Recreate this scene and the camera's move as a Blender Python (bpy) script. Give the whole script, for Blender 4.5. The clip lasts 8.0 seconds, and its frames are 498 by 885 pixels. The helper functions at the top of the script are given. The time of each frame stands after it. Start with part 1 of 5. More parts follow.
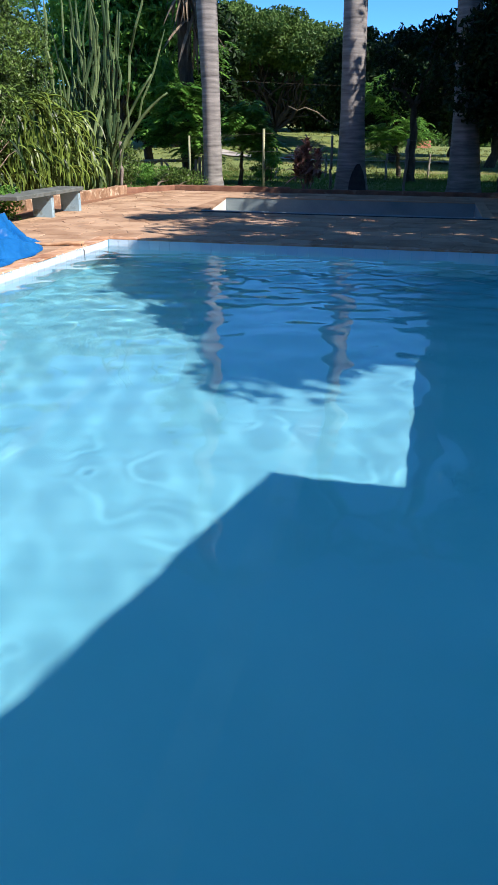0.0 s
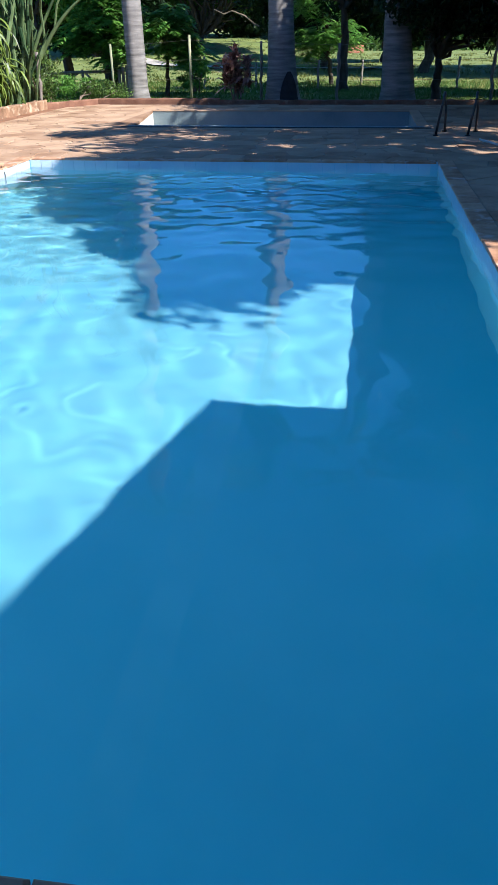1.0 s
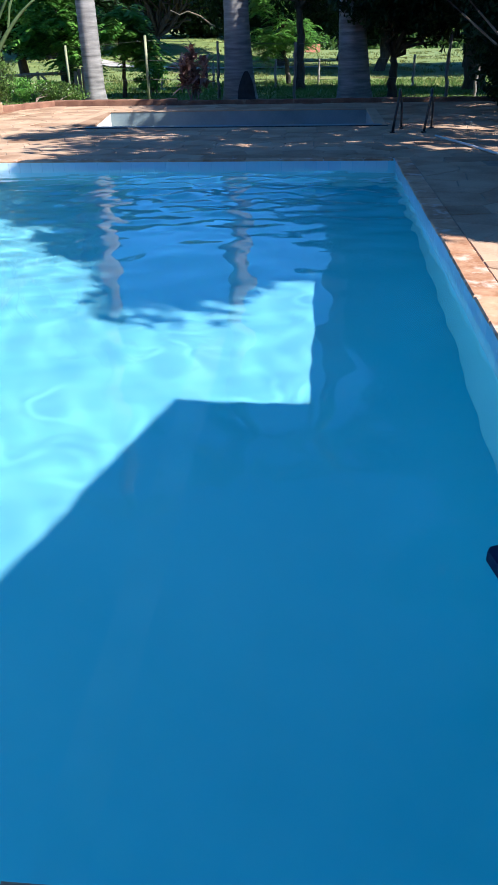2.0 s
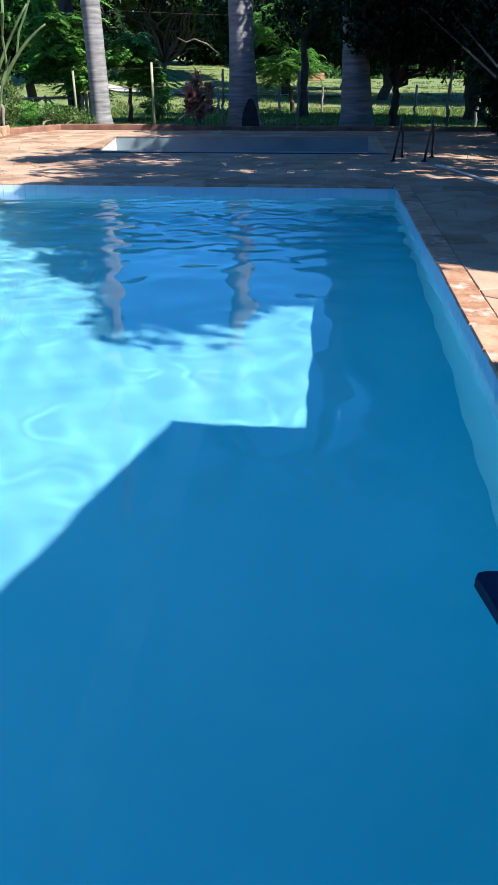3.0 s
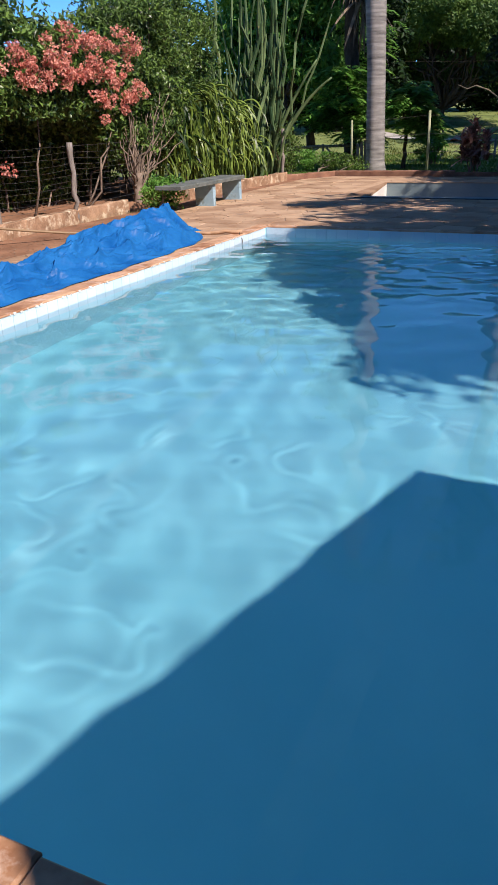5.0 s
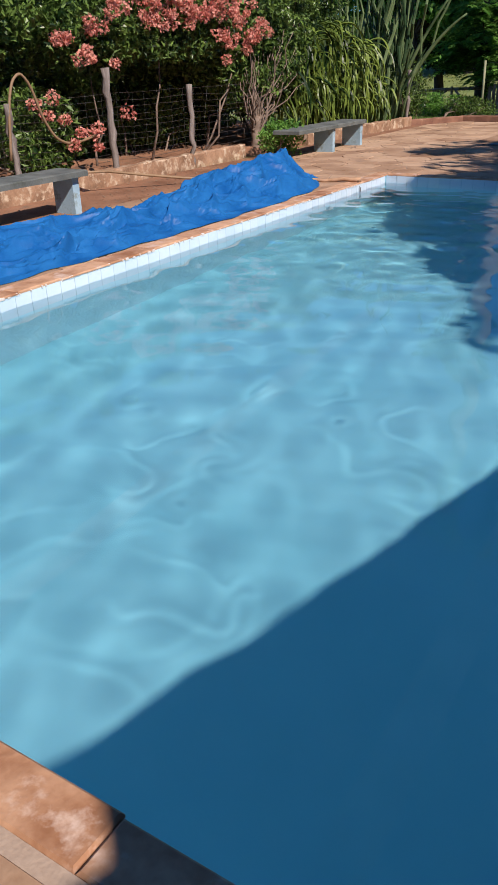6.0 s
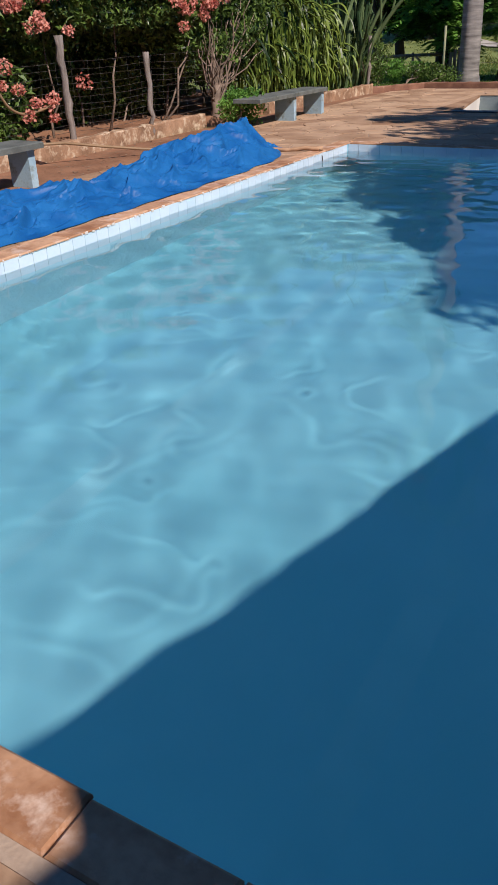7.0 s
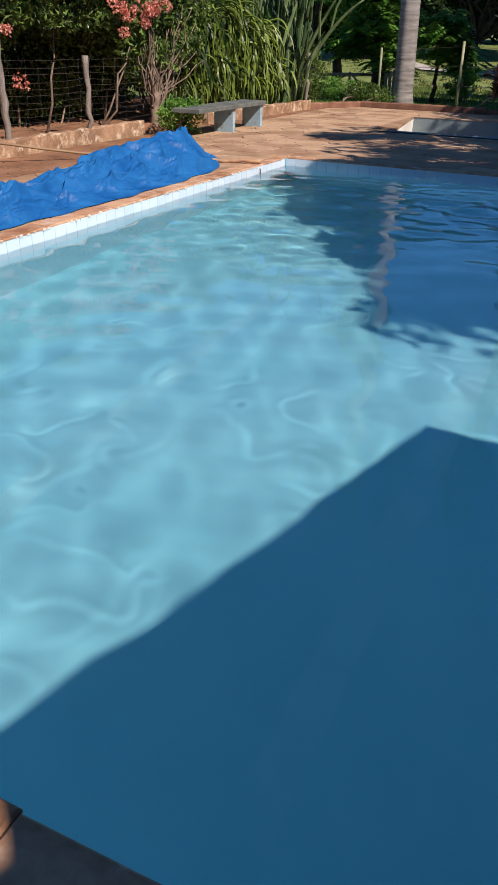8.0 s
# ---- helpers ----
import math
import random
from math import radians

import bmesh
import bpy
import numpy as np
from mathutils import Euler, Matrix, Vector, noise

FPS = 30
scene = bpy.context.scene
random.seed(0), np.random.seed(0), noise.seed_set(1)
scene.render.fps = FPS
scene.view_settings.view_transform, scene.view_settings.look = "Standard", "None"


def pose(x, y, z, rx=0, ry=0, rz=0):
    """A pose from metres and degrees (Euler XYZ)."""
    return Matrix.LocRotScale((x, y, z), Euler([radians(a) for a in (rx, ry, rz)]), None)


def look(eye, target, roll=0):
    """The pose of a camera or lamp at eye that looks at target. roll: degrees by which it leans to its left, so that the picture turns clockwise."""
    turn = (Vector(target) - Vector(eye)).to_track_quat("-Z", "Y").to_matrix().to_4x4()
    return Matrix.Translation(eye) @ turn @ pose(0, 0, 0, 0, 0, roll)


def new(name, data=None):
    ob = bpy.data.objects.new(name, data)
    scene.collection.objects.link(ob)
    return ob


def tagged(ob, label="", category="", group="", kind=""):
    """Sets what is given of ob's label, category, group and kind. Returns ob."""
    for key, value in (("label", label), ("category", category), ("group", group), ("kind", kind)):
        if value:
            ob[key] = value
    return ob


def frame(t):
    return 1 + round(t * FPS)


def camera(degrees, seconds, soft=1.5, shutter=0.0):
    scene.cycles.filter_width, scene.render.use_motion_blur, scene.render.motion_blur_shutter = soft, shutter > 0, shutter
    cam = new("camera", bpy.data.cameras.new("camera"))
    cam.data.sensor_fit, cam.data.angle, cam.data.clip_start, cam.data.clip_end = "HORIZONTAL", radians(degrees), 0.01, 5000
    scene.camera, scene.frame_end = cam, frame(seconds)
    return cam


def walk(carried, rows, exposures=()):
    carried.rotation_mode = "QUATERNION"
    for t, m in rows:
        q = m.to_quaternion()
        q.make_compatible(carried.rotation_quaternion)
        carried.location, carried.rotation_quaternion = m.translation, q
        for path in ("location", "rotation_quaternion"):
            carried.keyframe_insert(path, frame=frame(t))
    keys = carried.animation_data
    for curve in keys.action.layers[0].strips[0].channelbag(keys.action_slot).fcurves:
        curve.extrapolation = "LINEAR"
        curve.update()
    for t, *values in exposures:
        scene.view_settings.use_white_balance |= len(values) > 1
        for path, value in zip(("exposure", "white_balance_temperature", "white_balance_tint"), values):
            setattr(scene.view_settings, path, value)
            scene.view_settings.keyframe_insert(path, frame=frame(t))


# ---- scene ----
cam = camera(36.0, 8.0, soft=1.0)
PATH = [
    (0, (4.501, -0.925, 1.456), (4.099, 0.884, 0.703), 0.4),
    (0.5, (4.544, -0.941, 1.465), (4.217, 0.864, 0.669), -0.4),
    (1, (4.521, -0.859, 1.454), (4.273, 0.891, 0.519), -0.6),
    (1.2, (4.526, -0.866, 1.465), (4.358, 0.891, 0.523), -1.2),
    (2.3, (4.562, -0.875, 1.439), (4.391, 0.889, 0.513), -1.1),
    (2.5, (4.57, -0.888, 1.439), (4.373, 0.892, 0.55), -1.2),
    (3, (4.573, -0.899, 1.465), (4.404, 0.886, 0.58), -0.2),
    (3.5, (4.546, -0.863, 1.49), (4.257, 0.915, 0.621), -0.9),
    (4, (4.564, -0.941, 1.505), (4.074, 0.841, 0.739), -2.4),
    (4.5, (4.563, -0.856, 1.499), (4.007, 0.917, 0.76), -2.2),
    (5, (4.517, -0.892, 1.486), (3.75, 0.782, 0.704), -1.7),
    (5.2, (4.505, -0.874, 1.487), (3.685, 0.746, 0.648), -1.2),
    (6.3, (4.44, -0.783, 1.469), (3.444, 0.708, 0.583), -2.2),
    (6.5, (4.441, -0.795, 1.472), (3.48, 0.714, 0.577), -1.9),
    (7, (4.456, -0.758, 1.457), (3.559, 0.755, 0.506), -2.3),
    (7.5, (4.425, -0.777, 1.465), (3.588, 0.797, 0.56), 0.0),
    (8, (4.456, -0.78, 1.484), (3.71, 0.823, 0.55), 1.4),
]
EXPOSURES = [(0, 1.13, 5650, 8), (1, 1.40, 5300, 5), (2.5, 1.58, 5200, 4), (3.5, 1.42, 5300, 5), (4.5, 1.05, 5720, 9), (5.2, 0.77, 5900, 12), (6.5, 0.47, 5850, 13), (7.3, 0.42, 5850, 12), (8, 0.6, 6100, 12)]
walk(cam, [(t, look(eye, target, roll)) for t, eye, target, roll in PATH], EXPOSURES)

# ---- light ----
TO_SUN = Vector((0.92 * math.cos(radians(43.5)), -0.39 * math.cos(radians(43.5)), math.sin(radians(43.5)))).normalized()
world = bpy.data.worlds.new("sky")
scene.world = world
world.use_nodes = True
_nt = world.node_tree
_sky = _nt.nodes.new("ShaderNodeTexSky")
_sky.sky_type = "NISHITA"
_sky.sun_disc = False
_sky.sun_elevation = radians(43.5)
_sky.sun_rotation = math.atan2(0.92, -0.39)
_sky.altitude, _sky.air_density, _sky.dust_density, _sky.ozone_density = 2600.0, 0.65, 0.0, 6.5
_bg = next(n for n in _nt.nodes if n.type == "BACKGROUND")
_tint = _nt.nodes.new("ShaderNodeMix")
_tint.data_type, _tint.blend_type = "RGBA", "MULTIPLY"
_tint.inputs[0].default_value = 1.0
_tint.inputs[7].default_value = (0.72, 0.97, 1.0, 1.0)      # deep clear-sky blue
_nt.links.new(_sky.outputs[0], _tint.inputs[6])
_nt.links.new(_tint.outputs[2], _bg.inputs[0])
_bg.inputs[1].default_value = 0.113
sun_data = bpy.data.lights.new("sun", "SUN")
sun_data.energy, sun_data.angle, sun_data.color = 4.1, radians(0.53), (1.0, 0.835, 0.69)
sun = new("sun", sun_data)
sun.matrix_world = look(TO_SUN * 60, (0, 0, 0))
sun_data.cycles.is_caustics_light = True
scene.cycles.blur_glossy = 0.0


# ---- materials ----
def rgba(c):
    return (c[0], c[1], c[2], 1.0)


def material(name, dark, light, scale=4.0, rough=0.8, bump=0.3, fine=60.0, island=0.0, piece=0.0, stain=None,
             stain_scale=1.2, stain_at=0.62, metallic=0.0, translucent=0.0, stretch=(1, 1, 1), detail=5.0, spec=0.35):
    """Two-scale noise between two colours, with optional stains, per-piece and per-island variation, relief and leaf translucency."""
    m = bpy.data.materials.new(name)
    m.use_nodes = True
    nt = m.node_tree
    N, L = nt.nodes.new, nt.links.new
    bsdf = next(n for n in nt.nodes if n.type == "BSDF_PRINCIPLED")
    out = next(n for n in nt.nodes if n.type == "OUTPUT_MATERIAL")
    geo = N("ShaderNodeNewGeometry")
    mp = N("ShaderNodeMapping")
    mp.inputs["Scale"].default_value = stretch
    L(geo.outputs["Position"], mp.inputs["Vector"])
    n1 = N("ShaderNodeTexNoise")
    n1.inputs["Scale"].default_value, n1.inputs["Detail"].default_value = scale, detail
    L(mp.outputs[0], n1.inputs["Vector"])
    n2 = N("ShaderNodeTexNoise")
    n2.inputs["Scale"].default_value, n2.inputs["Detail"].default_value = fine, 3.0
    L(mp.outputs[0], n2.inputs["Vector"])
    add = N("ShaderNodeMath")
    add.operation = "MULTIPLY_ADD"
    add.inputs[1].default_value = 0.35
    L(n2.outputs[0], add.inputs[0])
    L(n1.outputs[0], add.inputs[2])
    val = add.outputs[0]
    for amount, socket in ((island, geo.outputs["Random Per Island"]), (piece, None)):
        if amount:
            if socket is None:
                socket = N("ShaderNodeObjectInfo").outputs["Random"]
            v = N("ShaderNodeMath")
            v.operation = "MULTIPLY_ADD"
            v.inputs[1].default_value = amount
            L(socket, v.inputs[0])
            L(val, v.inputs[2])
            w = N("ShaderNodeMath")
            w.operation = "SUBTRACT"
            w.inputs[1].default_value = amount / 2
            L(v.outputs[0], w.inputs[0])
            val = w.outputs[0]
    ramp = N("ShaderNodeValToRGB")
    ramp.color_ramp.elements[0].position, ramp.color_ramp.elements[0].color = 0.42, rgba(dark)
    ramp.color_ramp.elements[1].position, ramp.color_ramp.elements[1].color = 0.92, rgba(light)
    L(val, ramp.inputs[0])
    col = ramp.outputs[0]
    if stain:
        n3 = N("ShaderNodeTexNoise")
        n3.inputs["Scale"].default_value, n3.inputs["Detail"].default_value = stain_scale, 7.0
        n3.inputs["Roughness"].default_value = 0.65
        L(mp.outputs[0], n3.inputs["Vector"])
        r3 = N("ShaderNodeValToRGB")
        r3.color_ramp.elements[0].position, r3.color_ramp.elements[1].position = stain_at - 0.06, stain_at + 0.06
        L(n3.outputs[0], r3.inputs[0])
        mix = N("ShaderNodeMix")
        mix.data_type = "RGBA"
        L(r3.outputs[0], mix.inputs[0])
        L(col, mix.inputs[6])
        mix.inputs[7].default_value = rgba(stain)
        col = mix.outputs[2]
    L(col, bsdf.inputs["Base Color"])
    bsdf.inputs["Roughness"].default_value = rough
    bsdf.inputs["Metallic"].default_value = metallic
    bsdf.inputs["Specular IOR Level"].default_value = spec
    if bump:
        b = N("ShaderNodeBump")
        b.inputs["Strength"].default_value, b.inputs["Distance"].default_value = bump, 0.01
        L(add.outputs[0], b.inputs["Height"])
        L(b.outputs[0], bsdf.inputs["Normal"])
    if translucent:
        tr = N("ShaderNodeBsdfTranslucent")
        L(col, tr.inputs[0])
        mx = N("ShaderNodeMixShader")
        mx.inputs[0].default_value = translucent
        L(bsdf.outputs[0], mx.inputs[1])
        L(tr.outputs[0], mx.inputs[2])
        L(mx.outputs[0], out.inputs[0])
    return m


def glass_water():
    m = bpy.data.materials.new("pool_water")
    m.use_nodes = True
    nt = m.node_tree
    out = next(n for n in nt.nodes if n.type == "OUTPUT_MATERIAL")
    g = nt.nodes.new("ShaderNodeBsdfGlass")
    g.inputs["Color"].default_value = (0.97, 0.995, 1.0, 1)
    g.inputs["Roughness"].default_value = 0.0
    g.inputs["IOR"].default_value = 1.333
    nt.links.new(g.outputs[0], out.inputs[0])
    return m


M_STONE = material("tan_flagstone", (0.26, 0.15, 0.083), (0.50, 0.34, 0.215), 1.6, 0.85, 0.5, 38, piece=0.35, island=0.35, stain=(0.24, 0.17, 0.12), stain_scale=2.2, stain_at=0.66)
M_COPING = material("coping_sandstone", (0.30, 0.14, 0.065), (0.60, 0.37, 0.22), 5.5, 0.75, 0.8, 32, piece=0.35, stain=(0.64, 0.48, 0.37), stain_scale=4.5, stain_at=0.60)
M_MORTAR = material("grey_mortar", (0.22, 0.165, 0.12), (0.36, 0.28, 0.21), 5, 0.95, 0.6, 80)
M_POOL = material("blue_pool_paint", (0.222, 0.565, 0.685), (0.272, 0.615, 0.73), 0.9, 0.55, 0.0, 8)
# grey-blue darkened for the shade inside the paddling pool
M_KID = material("shaded_grey_blue_render", (0.17, 0.225, 0.24), (0.28, 0.33, 0.335), 1.5, 0.7, 0.2, 30, stain=(0.24, 0.28, 0.28), stain_scale=2.5)
M_TILE = material("pale_blue_glazed_tile", (0.58, 0.71, 0.80), (0.70, 0.80, 0.865), 2, 0.18, 0.0, 30, piece=0.25, spec=0.5)
M_LANE = material("pale_floor_band", (0.24, 0.575, 0.69), (0.30, 0.63, 0.735), 2.5, 0.6, 0.0, 14)
M_POOLWALL = material("pale_blue_wall_tile", (0.35, 0.645, 0.75), (0.43, 0.70, 0.795), 1.2, 0.4, 0.0, 12)
M_BEIGE = material("beige_mortar", (0.34, 0.25, 0.18), (0.50, 0.39, 0.29), 5, 0.95, 0.5, 80)
# black for the shadow in the gap by the lip, with some damp
M_GAP_SHADE = material("shaded_damp_gap", (0.012, 0.014, 0.016), (0.03, 0.03, 0.03), 6, 0.7, 0.4, 60)
M_WATER = glass_water()
M_SOIL = material("red_brown_soil", (0.16, 0.075, 0.038), (0.34, 0.18, 0.10), 1.8, 0.95, 0.9, 42, stain=(0.20, 0.13, 0.08), stain_scale=3)
M_FIELD = material("pasture_grass", (0.09, 0.13, 0.026), (0.24, 0.275, 0.078), 0.5, 0.95, 0.8, 9, stain=(0.26, 0.19, 0.09), stain_scale=0.16, stain_at=0.64)


# ---- mesh tools ----
class Shape:
    """Collects vertices and faces of one mesh."""

    def __init__(self):
        self.v, self.f, self.n = [], [], 0

    def add(self, verts, faces):
        verts = np.asarray(verts, dtype=np.float32).reshape(-1, 3)
        self.v.append(verts)
        for fs in (faces if isinstance(faces, list) else [faces]):
            fs = np.asarray(fs, dtype=np.int64)
            if fs.ndim == 1:
                fs = fs[None, :]
            self.f.append(fs + self.n)
        self.n += len(verts)
        return self

    def box(self, x0, x1, y0, y1, z0, z1):
        v = [(x, y, z) for z in (z0, z1) for y in (y0, y1) for x in (x0, x1)]
        return self.add(v, [[0, 2, 3, 1], [4, 5, 7, 6], [0, 1, 5, 4], [2, 6, 7, 3], [0, 4, 6, 2], [1, 3, 7, 5]])

    def bevel_box(self, x0, x1, y0, y1, z0, z1, b):
        """A box whose top edges are chamfered by b."""
        def ring(d, z):
            return [(x0 + d, y0 + d, z), (x1 - d, y0 + d, z), (x1 - d, y1 - d, z), (x0 + d, y1 - d, z)]
        v = ring(0, z0) + ring(0, z1 - b) + ring(b, z1)
        f = [[3, 2, 1, 0], [8, 9, 10, 11]]
        for a in (0, 4):
            f += [[a + i, a + (i + 1) % 4, a + 4 + (i + 1) % 4, a + 4 + i] for i in range(4)]
        return self.add(v, f)

    def prism(self, poly, z0, z1, b=0.0):
        """An upright prism on a convex outline, its top edge chamfered by about b."""
        p = np.asarray(poly, dtype=float)
        n = len(p)
        c = p.mean(0)
        q = c + (p - c) * (1 - b / max(0.05, np.abs(p - c).max()))
        v = [(*a, z0) for a in p] + [(*a, z1 - b) for a in p] + [(*a, z1) for a in q]
        f = [list(range(2 * n, 3 * n))]
        for a in (0, n):
            f += [[a + i, a + (i + 1) % n, a + n + (i + 1) % n, a + n + i] for i in range(n)]
        return self.add(v, f)

    def tube(self, pts, radii, segs=8, cap=True):
        pts = np.asarray(pts, dtype=float)
        k = len(pts)
        radii = np.broadcast_to(np.asarray(radii, dtype=float), (k,))
        tan = np.gradient(pts, axis=0)
        tan /= np.linalg.norm(tan, axis=1)[:, None] + 1e-9
        up = np.array((0.0, 0, 1)) if abs(tan[0, 2]) < 0.9 else np.array((1.0, 0, 0))
        a = np.linspace(0, 2 * np.pi, segs, endpoint=False)
        v = []
        for i in range(k):
            s = np.cross(tan[i], up)
            s /= np.linalg.norm(s) + 1e-9
            up = np.cross(s, tan[i])
            v.append(pts[i] + radii[i] * (np.cos(a)[:, None] * s + np.sin(a)[:, None] * up))
        v = np.concatenate(v)
        i, j = np.meshgrid(np.arange(k - 1), np.arange(segs), indexing="ij")
        j2 = (j + 1) % segs
        f = np.stack([i * segs + j, i * segs + j2, (i + 1) * segs + j2, (i + 1) * segs + j], -1).reshape(-1, 4)
        fs = [f]
        if cap:
            fs += [np.arange(segs)[::-1], (k - 1) * segs + np.arange(segs)]
        return self.add(v, fs)

    def grid(self, P):
        """A surface through an array (rows, columns, 3)."""
        r, c = P.shape[:2]
        i, j = np.meshgrid(np.arange(r - 1), np.arange(c - 1), indexing="ij")
        a = i * c + j
        return self.add(P.reshape(-1, 3), np.stack([a, a + 1, a + c + 1, a + c], -1).reshape(-1, 4))

    def mesh(self, name, mat, smooth=False):
        me = bpy.data.meshes.new(name)
        v = np.concatenate(self.v)
        sizes = np.concatenate([np.full(len(f), f.shape[1]) for f in self.f])
        loops = np.concatenate([f.ravel() for f in self.f]).astype(np.int32)
        me.vertices.add(len(v))
        me.vertices.foreach_set("co", v.ravel())
        me.loops.add(len(loops))
        me.loops.foreach_set("vertex_index", loops)
        me.polygons.add(len(sizes))
        me.polygons.foreach_set("loop_start", np.concatenate([[0], np.cumsum(sizes)[:-1]]).astype(np.int32))
        me.update(calc_edges=True)
        me.validate()
        me.polygons.foreach_set("use_smooth", np.full(len(me.polygons), smooth))
        me.materials.append(mat)
        return me


def part(name, shape, mat, parent, label="", smooth=False):
    """One mesh under a thing or a part, given in the world's metres."""
    ob = new(name, shape.mesh(name, mat, smooth) if isinstance(shape, Shape) else shape)
    if parent is not None:
        ob.parent = parent
        ob.matrix_parent_inverse = parent.matrix_world.inverted()
    if label:
        ob["label"] = label
    return ob


def thing(name, label, category, at=(0, 0, 0), group="", kind=""):
    ob = new(name)
    ob.empty_display_size = 0.1
    ob.location = at
    ob.matrix_world = Matrix.Translation(at)
    return tagged(ob, label, category, group, kind)


def solid(name, shape, mat, label, category, group="", kind="", smooth=False):
    return tagged(new(name, shape.mesh(name, mat, smooth)), label, category, group, kind)


RNG = np.random.default_rng(7)

# ---- setting ----
W, D = 5.516, 9.798          # main pool, inner edge
WATER_Z, FLOOR_Z = -0.112, -1.2
KX0, KX1, KY0, KY1 = -0.22, 5.52, 14.1, 17.6   # paddling pool, inner edge
DECK_X0, DECK_X1, DECK_Y0, DECK_Y1 = -1.95, 9.6, -7.0, 19.3


def hill(x, y):
    """The pasture rises gently behind the paddling pool."""
    a, b = np.clip((np.asarray(y, float) - 44) / 40, 0, 1), np.clip((4 - np.asarray(x, float)) / 9, 0, 1)
    return 2.1 * a * a * (3 - 2 * a) * b * b * (3 - 2 * b)


def ground_sheet():
    """One sheet of pasture to the horizon, open where the paved terrace lies."""
    def axis(lo, hi, fixed):
        out, s = list(fixed), 1.2
        a, b = min(fixed), max(fixed)
        while a > lo or b < hi:
            a, b, s = a - s, b + s, s * 1.22
            out += [max(a, lo), min(b, hi)]
        return np.array(sorted(set(out)))
    xs = axis(-1500, 1500, [-3.1, -1, 1, 3, 5, 7, DECK_X1])
    ys = axis(-400, 2600, [DECK_Y0, -4, -1, 2, 5, 8, 11, 14, 17, DECK_Y1 + 0.1, 20.5, 22, 23.5, 25])
    X, Y = np.meshgrid(xs, ys)
    far = np.clip((Y - 26) / 60, 0, 1)
    Z = -0.02 + far * (np.sin(X * 0.05 + 1.0) * 0.35 + np.sin(Y * 0.031 + X * 0.013) * 0.5 - 0.1)
    Z = Z - 0.25 * np.clip((Y - 23) / 12, 0, 1)
    Z = Z + hill(X, Y)
    Z = Z + np.clip((np.hypot(X, Y) - 400) / 1500, 0, 1) * 14
    P = np.stack([X, Y, Z], -1)
    s = Shape()
    r, c = X.shape
    i, j = np.meshgrid(np.arange(r - 1), np.arange(c - 1), indexing="ij")
    cx, cy = (xs[:-1] + xs[1:]) / 2, (ys[:-1] + ys[1:]) / 2
    keep = ~(((cx[None, :] > -3.1) & (cx[None, :] < DECK_X1)) & ((cy[:, None] > DECK_Y0) & (cy[:, None] < DECK_Y1 + 0.1)))
    a = (i * c + j)[keep]
    s.add(P.reshape(-1, 3), np.stack([a, a + 1, a + c + 1, a + c], -1))
    return solid("ground", s, M_FIELD, "rough green pasture grass with bare ochre patches", "ground", kind="structure", smooth=True)


ground_sheet()


BANDS = (1.93, 3.79)         # slightly paler bands along the floor


def pool_shell(name, x0, x1, y0, y1, zf, label, mat, wall_mat, bands=()):
    """Floor slab and four walls with thickness; the walls end under the tile course and the coping."""
    t = 0.22
    slab, u = Shape(), x0 - t
    for b in (*bands, None):
        slab.box(u, x1 + t if b is None else b - 0.09, y0 - t, y1 + t, zf - 0.2, zf)
        u = b and b + 0.09
    ob = solid(name, slab, mat, label, "swimming pool", kind="structure")
    ob.cycles.is_caustics_receiver = True
    for a, b, c, d in ((x0 - t, x0, y0 - t, y1 + t), (x1, x1 + t, y0 - t, y1 + t), (x0, x1, y0 - t, y0), (x0, x1, y1, y1 + t)):
        w = part("pool_wall", Shape().box(a, b, c, d, zf + 0.001, -0.017), wall_mat, ob)
        w.cycles.is_caustics_receiver = True
    return ob


main_pool = pool_shell("swimming_pool", -0.008, W + 0.008, -0.008, D + 0.008, FLOOR_Z, "sunken rectangular pool with pale blue tiled walls and painted floor", M_POOL, M_POOLWALL, BANDS)
for _x in BANDS:
    _band = part("floor_band", Shape().box(_x - 0.09, _x + 0.09, -0.2, D + 0.2, FLOOR_Z - 0.19, FLOOR_Z), M_LANE, main_pool, "faint pale band on the pool floor")
    _band.cycles.is_caustics_receiver = True
kid_pool = pool_shell("paddling_pool", KX0, KX1, KY0, KY1, -0.62, "empty shallow paddling pool, wall shade put into the grey-blue", M_KID, M_KID)


